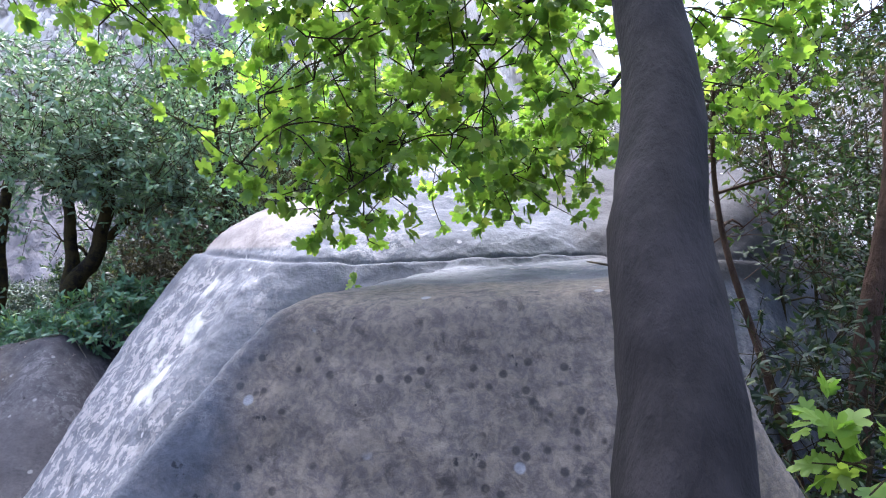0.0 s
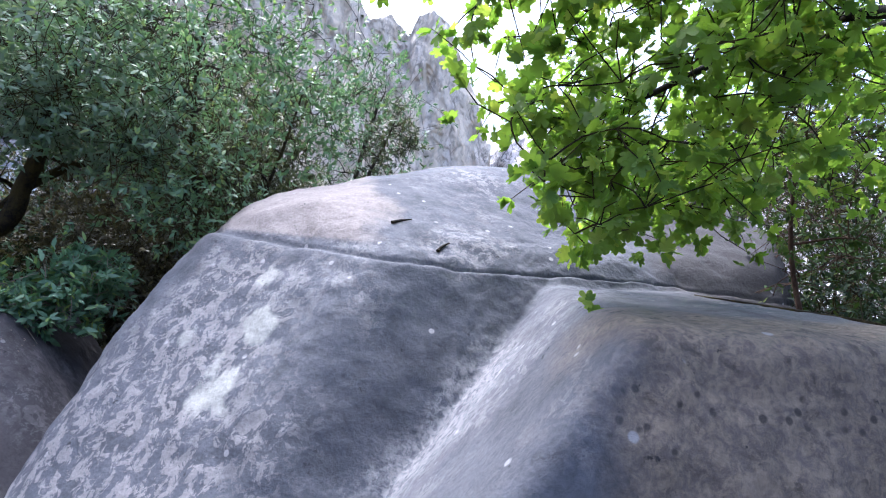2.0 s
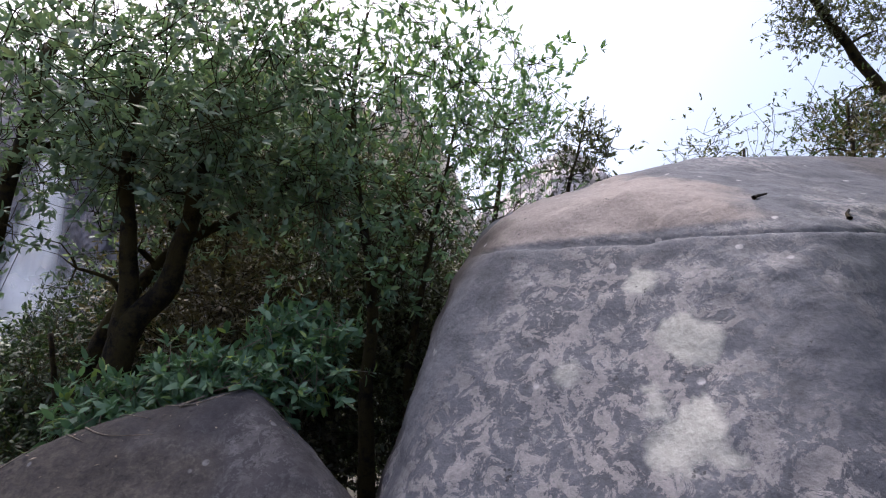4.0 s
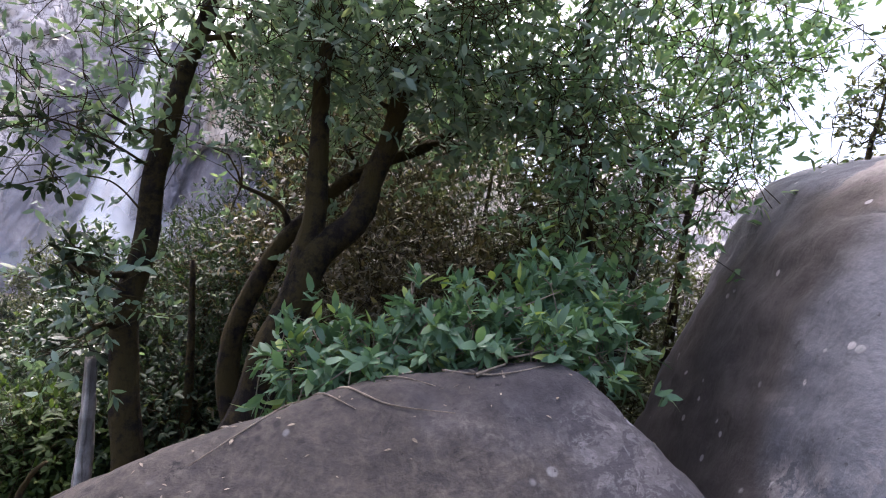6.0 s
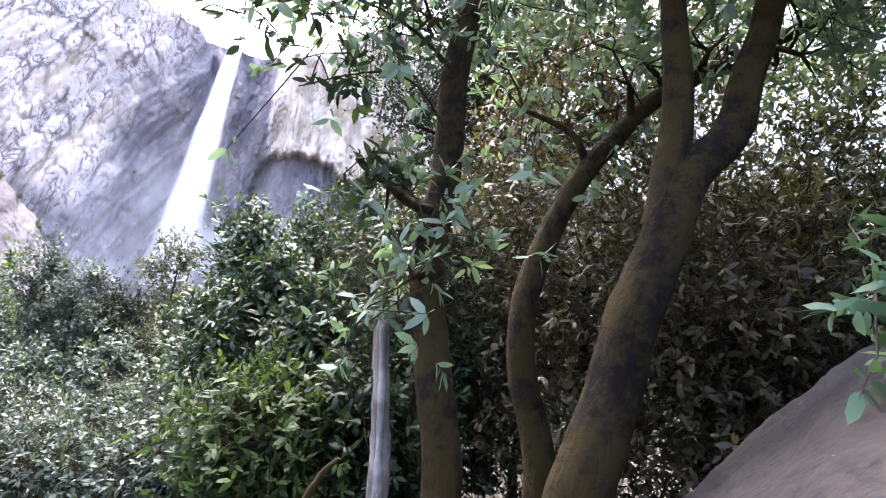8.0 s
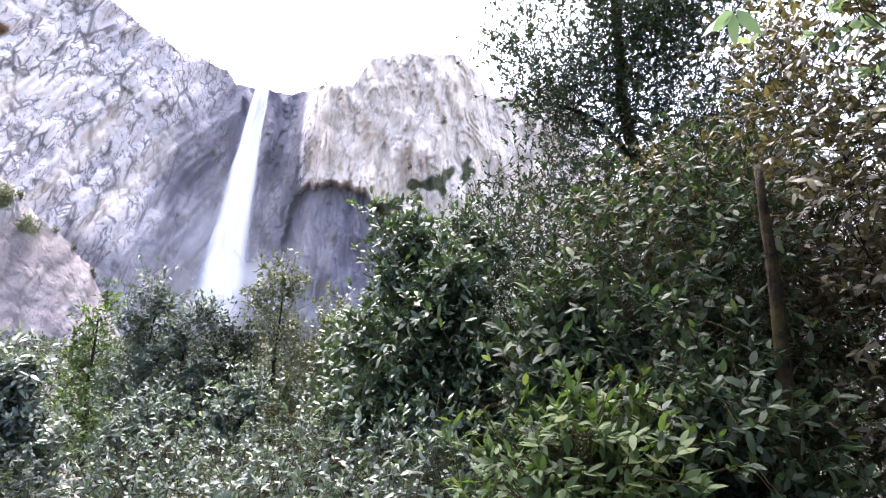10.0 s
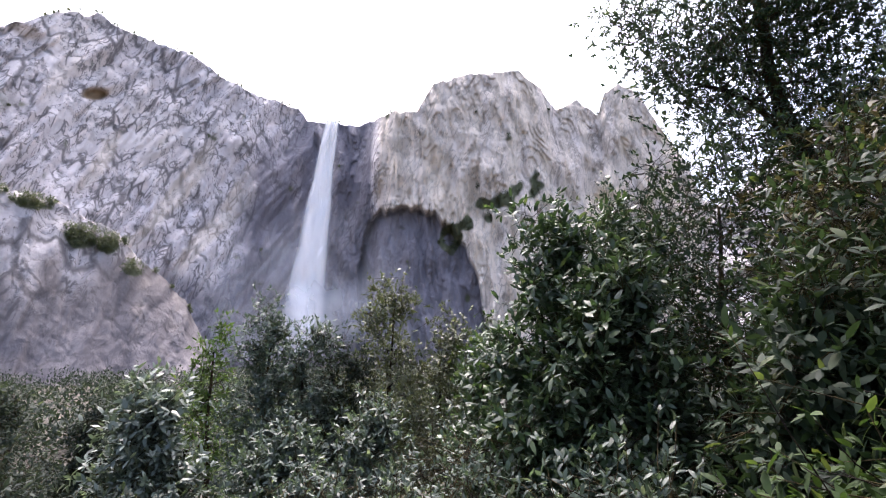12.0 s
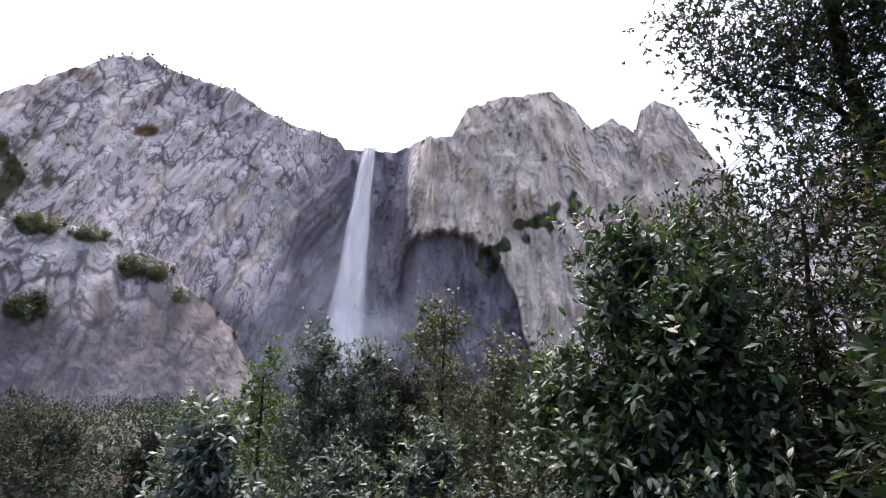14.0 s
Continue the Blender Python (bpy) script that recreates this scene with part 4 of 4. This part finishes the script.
woody("laurel_sprig", [([(-5.62, 6.86, 0.95), (-5.75, 6.72, 1.05), (-5.9, 6.62, 1.12), (-6.02, 6.6, 1.2)], 0.008, 0.003)], [((-5.95, 6.6, 1.15), (0.14, 0.1, 0.09), 8)],
      M_SHADE, M_BARK, "thin laurel sprig with dark narrow leaves", "sprig", leaf=0.09, tips_per=3, per=4, seed=37, spread=0.06, gap=-2, limb_r=0.004)

# dead grey stump stick
M_STUMP = bark("weathered_bark", (0.1, 0.09, 0.085), (0.26, 0.24, 0.23))
a = Acc()
stick = tagged(empty("dead_stump", (-5.65, 7.0, -1.3)), "bare grey dead trunk broken off at the top", "stump")
tube(a, bend([(-5.72, 7.0, -1.3), (-5.755, 7.0, -0.2), (-5.785, 7.0, 0.15), (-5.83, 7.0, 0.54)], 16), np.linspace(0.06, 0.034, 16), 9, 0.08, np.random.default_rng(5))
part("trunk", a, M_STUMP, stick)
a = Acc()
tube(a, bend([(-5.75, 6.95, -0.3), (-5.78, 6.953, 0.1), (-5.825, 6.962, 0.52)], 12), np.linspace(0.022, 0.012, 12), 6, 0.15, np.random.default_rng(6))
part("peeled_strip", a, M_DEAD, stick, "strip of bare pale wood")
woody("laurel_sprig", [([(-5.84, 7.06, 0.3), (-5.86, 7.05, 0.55), (-5.83, 7.02, 0.75)], 0.008, 0.004)], [((-5.83, 7.02, 0.66), (0.14, 0.1, 0.13), 9)],
      M_SILVER, M_TWIG, "pale leafy sprig beside the dead stump", "sprig", leaf=0.085, tips_per=3, per=5, seed=33, spread=0.06, gap=-2, limb_r=0.004)

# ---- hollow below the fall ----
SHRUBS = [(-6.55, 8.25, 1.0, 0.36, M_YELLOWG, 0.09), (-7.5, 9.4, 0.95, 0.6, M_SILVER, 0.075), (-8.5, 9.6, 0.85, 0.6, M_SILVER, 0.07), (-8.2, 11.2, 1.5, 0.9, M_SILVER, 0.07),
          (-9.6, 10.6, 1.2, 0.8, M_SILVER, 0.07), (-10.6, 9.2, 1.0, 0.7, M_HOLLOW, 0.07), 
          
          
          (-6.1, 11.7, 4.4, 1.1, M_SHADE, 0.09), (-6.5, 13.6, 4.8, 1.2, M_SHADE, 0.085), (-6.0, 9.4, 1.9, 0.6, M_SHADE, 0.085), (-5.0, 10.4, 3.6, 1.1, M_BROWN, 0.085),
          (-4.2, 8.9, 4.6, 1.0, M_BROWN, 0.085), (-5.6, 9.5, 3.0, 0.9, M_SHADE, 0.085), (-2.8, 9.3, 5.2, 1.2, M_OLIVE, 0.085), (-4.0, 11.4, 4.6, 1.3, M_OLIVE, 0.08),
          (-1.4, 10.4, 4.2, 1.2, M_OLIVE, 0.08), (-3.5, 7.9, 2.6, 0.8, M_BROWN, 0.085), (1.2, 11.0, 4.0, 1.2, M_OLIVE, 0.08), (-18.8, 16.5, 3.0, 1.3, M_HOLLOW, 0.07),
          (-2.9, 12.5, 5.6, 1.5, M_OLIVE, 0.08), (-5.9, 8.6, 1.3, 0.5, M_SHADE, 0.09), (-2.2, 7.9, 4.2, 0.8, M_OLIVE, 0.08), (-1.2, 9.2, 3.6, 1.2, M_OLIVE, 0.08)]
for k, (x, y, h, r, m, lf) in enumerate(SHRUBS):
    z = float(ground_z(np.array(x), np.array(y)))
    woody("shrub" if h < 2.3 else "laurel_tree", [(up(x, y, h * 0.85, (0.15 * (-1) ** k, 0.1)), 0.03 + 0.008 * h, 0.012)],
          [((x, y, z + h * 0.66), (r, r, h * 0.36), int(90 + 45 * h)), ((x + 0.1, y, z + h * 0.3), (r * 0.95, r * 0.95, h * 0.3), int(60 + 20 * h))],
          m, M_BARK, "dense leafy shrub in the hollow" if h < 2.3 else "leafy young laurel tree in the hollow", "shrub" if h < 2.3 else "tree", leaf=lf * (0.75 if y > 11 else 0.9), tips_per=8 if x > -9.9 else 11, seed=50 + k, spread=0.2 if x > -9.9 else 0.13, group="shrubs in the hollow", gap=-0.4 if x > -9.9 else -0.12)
# the trees that stand out against the cliff: foot, top, half-width
CROWNS = [(-12.2, 14.9, 1.15, 0.78, M_SILVER, 0.085), (-11.3, 14.6, 0.95, 0.68, M_SILVER, 0.08), (-10.3, 15.8, 1.8, 1.05, M_OLIVE, 0.085), (-9.2, 15.4, 1.0, 0.85, M_OLIVE, 0.08), (-8.5, 15.0, 0.8, 0.8, M_YELLOWG, 0.08), (-10.9, 15.2, 0.5, 0.8, M_HOLLOW, 0.08), (-7.0, 11.6, 1.75, 0.7, M_BAY, 0.1),
          (-11.9, 11.6, 0.05, 0.62, M_PALE, 0.1), (-16.4, 13.9, -0.1, 1.2, M_HOLLOW, 0.08), (-15.6, 15.4, -0.45, 0.55, M_HOLLOW, 0.075), (-18.5, 15.2, 0.1, 1.3, M_HOLLOW, 0.08), (-13.2, 13.4, -0.9, 0.6, M_HOLLOW, 0.08),
          (-7.75, 11.3, 1.75, 0.72, M_BAY, 0.1), (-7.2, 10.8, 1.2, 0.65, M_BAY, 0.1), (-8.3, 12.4, 0.5, 0.6, M_BAY, 0.09), (-6.5, 9.25, 0.7, 0.45, M_SHADE, 0.1), (-9.9, 12.9, -0.3, 0.7, M_SILVER, 0.085), (-10.9, 12.6, -0.55, 0.6, M_SILVER, 0.085)]
for k, (x, y, top, r, m, lf) in enumerate(CROWNS):
    z = float(ground_z(np.array(x), np.array(y)))
    h = top - z
    rr = random.Random(400 + k)
    lobes = [((x, y, top - 0.3 * r), (r * 0.35, r * 0.35, r * 0.4), 16), ((x, y, z + h * 0.45), (r * 0.75, r * 0.75, h * 0.35), int(26 * h))]
    for j in range(9):
        b = 2.4 * j + rr.uniform(-0.5, 0.5)
        v = 0.28 + 0.6 * (j / 8)
        w = r * (1.0 - 0.55 * max(0.0, v - 0.45) / 0.45)
        lobes.append(((x + 0.62 * w * math.cos(b), y + 0.62 * w * math.sin(b), z + h * v), (w * 0.48, w * 0.48, min(0.5, 0.55 * w)), 20))
    small = h < 2.3
    woody("shrub" if small else "laurel_tree", [(up(x, y, h * 0.9, (0.12 * (-1) ** k, 0.05)), 0.025 + 0.007 * h, 0.01), (up(x + 0.15, y + 0.1, h * 0.75, (-0.2 * (-1) ** k, 0.1)), 0.02 + 0.004 * h, 0.008)], lobes, m, M_BARK,
          "rounded leafy shrub in the hollow" if small else "slender leafy laurel standing against the cliff", "shrub" if small else "tree", leaf=lf, tips_per=7, per=6, seed=420 + k, spread=0.13, gap=-0.35, group="shrubs in the hollow")
woody("pine_tree", [(up(-14.1, 16.7, 3.9), 0.07, 0.015)], [((-14.1, 16.7, 0.6), (0.3, 0.3, 0.5), 30), ((-14.1, 16.7, -0.2), (0.5, 0.5, 0.5), 55), ((-14.1, 16.7, -1.2), (0.62, 0.62, 0.8), 80)], M_PINE, M_BARK, "young bright green conifer", "tree", leaf=0.1, seed=80, spread=0.12)

# leaning oak far behind the boulder
woody("oak_tree", [([(10.2, 9.4, -0.8), (9.9, 9.3, 2.4), (9.0, 9.1, 4.3), (7.72, 9.0, 5.63), (6.9, 9.0, 6.6), (6.0, 9.0, 7.8), (5.4, 9.1, 9.2)], 0.16, 0.05)],
      [((6.1, 9.0, 7.0), (0.8, 0.5, 0.45), 70), ((7.6, 9.1, 7.2), (0.8, 0.6, 0.5), 70), ((7.1, 9.2, 5.1), (0.9, 0.6, 0.5), 90), ((8.6, 9.2, 5.4), (1.0, 0.8, 0.9), 110), ((5.6, 9.0, 8.8), (1.2, 1.0, 0.8), 120)],
      M_OLIVE, M_BARK, "leaning oak tree beyond the big boulder", "tree", leaf=0.08, tips_per=7, seed=92, spread=0.2)

# tall oak over the viewpoint
woody("oak_tree", [([(-4.1, 12.9, -2.6), (-4.2, 13.0, 0.5), (-4.4, 13.0, 2.6), (-4.75, 12.9, 3.8), (-4.9, 12.8, 6.2)], 0.16, 0.05),
                   ([(-4.4, 13.0, 2.7), (-5.1, 12.7, 3.3), (-5.8, 12.5, 3.5)], 0.05, 0.02)],
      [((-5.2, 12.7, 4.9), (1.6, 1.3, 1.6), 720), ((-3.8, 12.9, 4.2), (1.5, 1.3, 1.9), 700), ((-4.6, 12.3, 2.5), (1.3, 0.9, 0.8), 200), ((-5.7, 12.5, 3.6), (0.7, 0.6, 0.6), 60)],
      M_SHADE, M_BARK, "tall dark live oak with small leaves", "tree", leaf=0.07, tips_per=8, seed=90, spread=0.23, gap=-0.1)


def woods():
    """Far woods: many clumps of leaves round the hollow, and an added, unseen ring behind the path."""
    rng = np.random.default_rng(77)
    acc = Acc()
    n = 1500
    az = np.radians(rng.uniform(-110, 110, n))
    d = rng.uniform(16, 75, n)
    x, y = -9 - np.sin(az) * d, 6.6 + np.cos(az) * d
    # unseen woods added behind the path to block sky light
    m = 520
    back = np.radians(rng.uniform(115, 250, m))
    db = rng.uniform(15, 34, m)
    az, d = np.concatenate([az, back]), np.concatenate([d, db])
    x = np.concatenate([x, -4 - np.sin(back) * db])
    y = np.concatenate([y, 0.5 + np.cos(back) * db])
    deg = np.where(np.degrees(az) > 112, 25, np.degrees(az))
    h = np.concatenate([rng.uniform(2.5, 4.5, n), rng.uniform(4, 8, m)]) + np.clip((25 - deg) / 25, 0, 2.2) * d * 0.07 - np.clip((deg - 27) / 6, 0, 1) * 1.2
    n += m
    z = ground_z(x, y)
    far = 700
    fa = np.radians(rng.uniform(-5, 75, far))
    fd = rng.uniform(70, 235, far)
    x, y = np.concatenate([x, -8 - np.sin(fa) * fd]), np.concatenate([y, 6 + np.cos(fa) * fd])
    h, z = np.concatenate([h, rng.uniform(5, 8, far)]), np.concatenate([z, ground_z(x[n:], y[n:])])
    wide = np.concatenate([np.full(n, 1.3), np.full(far, 4.0)])
    n += far
    for i in range(n):
        k = 36
        q = rng.standard_normal((k, 3))
        q *= (rng.uniform(0.4, 1, k) / np.linalg.norm(q, axis=1))[:, None]
        p = np.array([x[i], y[i], z[i] + h[i] * 0.5]) + q * np.array([wide[i], wide[i], h[i] * 0.5])
        whorls(acc, p, q + np.array([0, 0, 0.4]), 4, 0.3 if wide[i] < 2 else 0.8, rng)
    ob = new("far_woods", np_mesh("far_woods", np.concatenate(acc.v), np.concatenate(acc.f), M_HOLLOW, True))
    tagged(ob, "distant olive-green woods below the cliffs, with unseen woods added behind the path", "woods", kind="stuff")


woods()


# ---- small things ----
def lying(name, pts, r, mat, label, category, sides=6):
    a = Acc()
    line = bend(pts, 14)
    rng = np.random.default_rng(len(name) + int(abs(pts[0][0]) * 100))
    tube(a, line, np.linspace(r, r * 0.35, len(line)), sides, 0.08, rng)
    v, f = np.concatenate(a.v), np.concatenate(a.f)
    base = np.array(pts[0])
    ob = new(name, np_mesh(name, v - base, f, mat))
    ob.location = base
    return tagged(ob, label, category)


bpy.context.view_layer.update()
low_rock = [o for o in bpy.data.objects if o.name.startswith("boulder")][1]


def on_rock(x, y, lift=0.008):
    hit, loc, nor, idx = low_rock.ray_cast(Vector((x, y, 3)) - low_rock.location, Vector((0, 0, -1)))
    return (x, y, loc.z + low_rock.location.z + lift) if hit else None


big_rock = [o for o in bpy.data.objects if o.name.startswith("boulder")][0]


def on_face(x, z, lift=0.012):
    hit, loc, nor, idx = big_rock.ray_cast(Vector((x, 0.2, z)) - big_rock.location, Vector((0, 1, 0)))
    return tuple(loc + big_rock.location + nor * lift)


for ends in (((-0.7, 1.665), (-0.66, 1.7), (-0.61, 1.73)), ((-0.97, 1.83), (-0.9, 1.855), (-0.82, 1.875)), ((0.87, 1.5), (0.875, 1.53), (0.88, 1.57))):
    lying("bark_flake", [on_face(*q) for q in ends], 0.013, M_BARK, "dark flake of bark caught on the boulder's ledge", "bark")


def litter():
    """Dry leaves and crumbs of bark on the low boulder."""
    rng = np.random.default_rng(61)
    acc = Acc()
    p = [q for q in (on_rock(x, y, 0.006) for x, y in zip(rng.uniform(-4.9, -3.3, 150), rng.uniform(4.75, 5.5, 150))) if q]
    n = len(p)
    d = np.column_stack([rng.standard_normal((n, 2)), 0.1 * rng.standard_normal(n) - 0.2])
    leaves(acc, np.array(p), d, np.array([0, -0.4, 1.0]) + 0.3 * rng.standard_normal((n, 3)), rng.uniform(0.012, 0.035, n), LANCE)
    tagged(new("leaf_litter", np_mesh("leaf_litter", np.concatenate(acc.v), np.concatenate(acc.f), M_TWIG)), "dry brown leaves and bark crumbs on the boulder", "litter", kind="stuff")


litter()
ROOTS = [((-4.42, 5.2), (-4.5, 5.0), (-4.72, 4.86)), ((-4.32, 5.18), (-4.28, 5.0), (-4.15, 4.88), (-3.95, 4.84)), ((-4.4, 5.15), (-4.36, 5.0), (-4.26, 4.9)),
         ((-4.2, 5.2), (-4.12, 5.05), (-4.0, 4.95)), ((-3.95, 5.1), (-3.8, 4.95), (-3.62, 4.95)), ((-3.7, 5.35), (-3.5, 5.15), (-3.3, 5.05))]
for r_ in ROOTS:
    on = [q for q in (on_rock(*q) for q in r_) if q]
    if len(on) > 1:
        lying("root", on, 0.0045, M_TWIG, "thin pale root running over the boulder", "root")
lying("bark_flake", [on_rock(-3.86, 4.97, 0.014), on_rock(-3.8, 4.99, 0.014), on_rock(-3.74, 5.02, 0.014)], 0.009, M_TWIG, "grey flake of bark lying on the boulder", "bark")
for q0, q1, q2 in (((-4.2, 5.35, 0.78), (-3.8, 5.25, 1.0), (-3.45, 5.25, 1.18)), ((-4.15, 5.3, 0.8), (-3.7, 5.2, 0.95), (-3.3, 5.25, 1.02)), ((-3.8, 5.15, 0.86), (-3.6, 5.1, 0.92), (-3.45, 5.15, 0.98))):
    lying("dry_stem", [q0, q1, q2], 0.006, M_TWIG, "bare pale stem reaching through the laurel bush", "stem")
lying("cut_stump", [(-6.1, 7.05, -1.3), (-6.09, 7.0, -0.45), (-6.02, 6.95, -0.2), (-5.94, 6.93, -0.1)], 0.028, M_BARK, "small crooked dark stump of a cut stem", "stump", 9)
lying("dark_stem", [(-5.45, 8.4, -1.8), (-5.5, 8.4, -0.3), (-5.55, 8.35, 0.5), (-5.65, 8.3, 1.3)], 0.06, M_BARK, "thin dark leaning stem behind the laurels", "stem", 9)
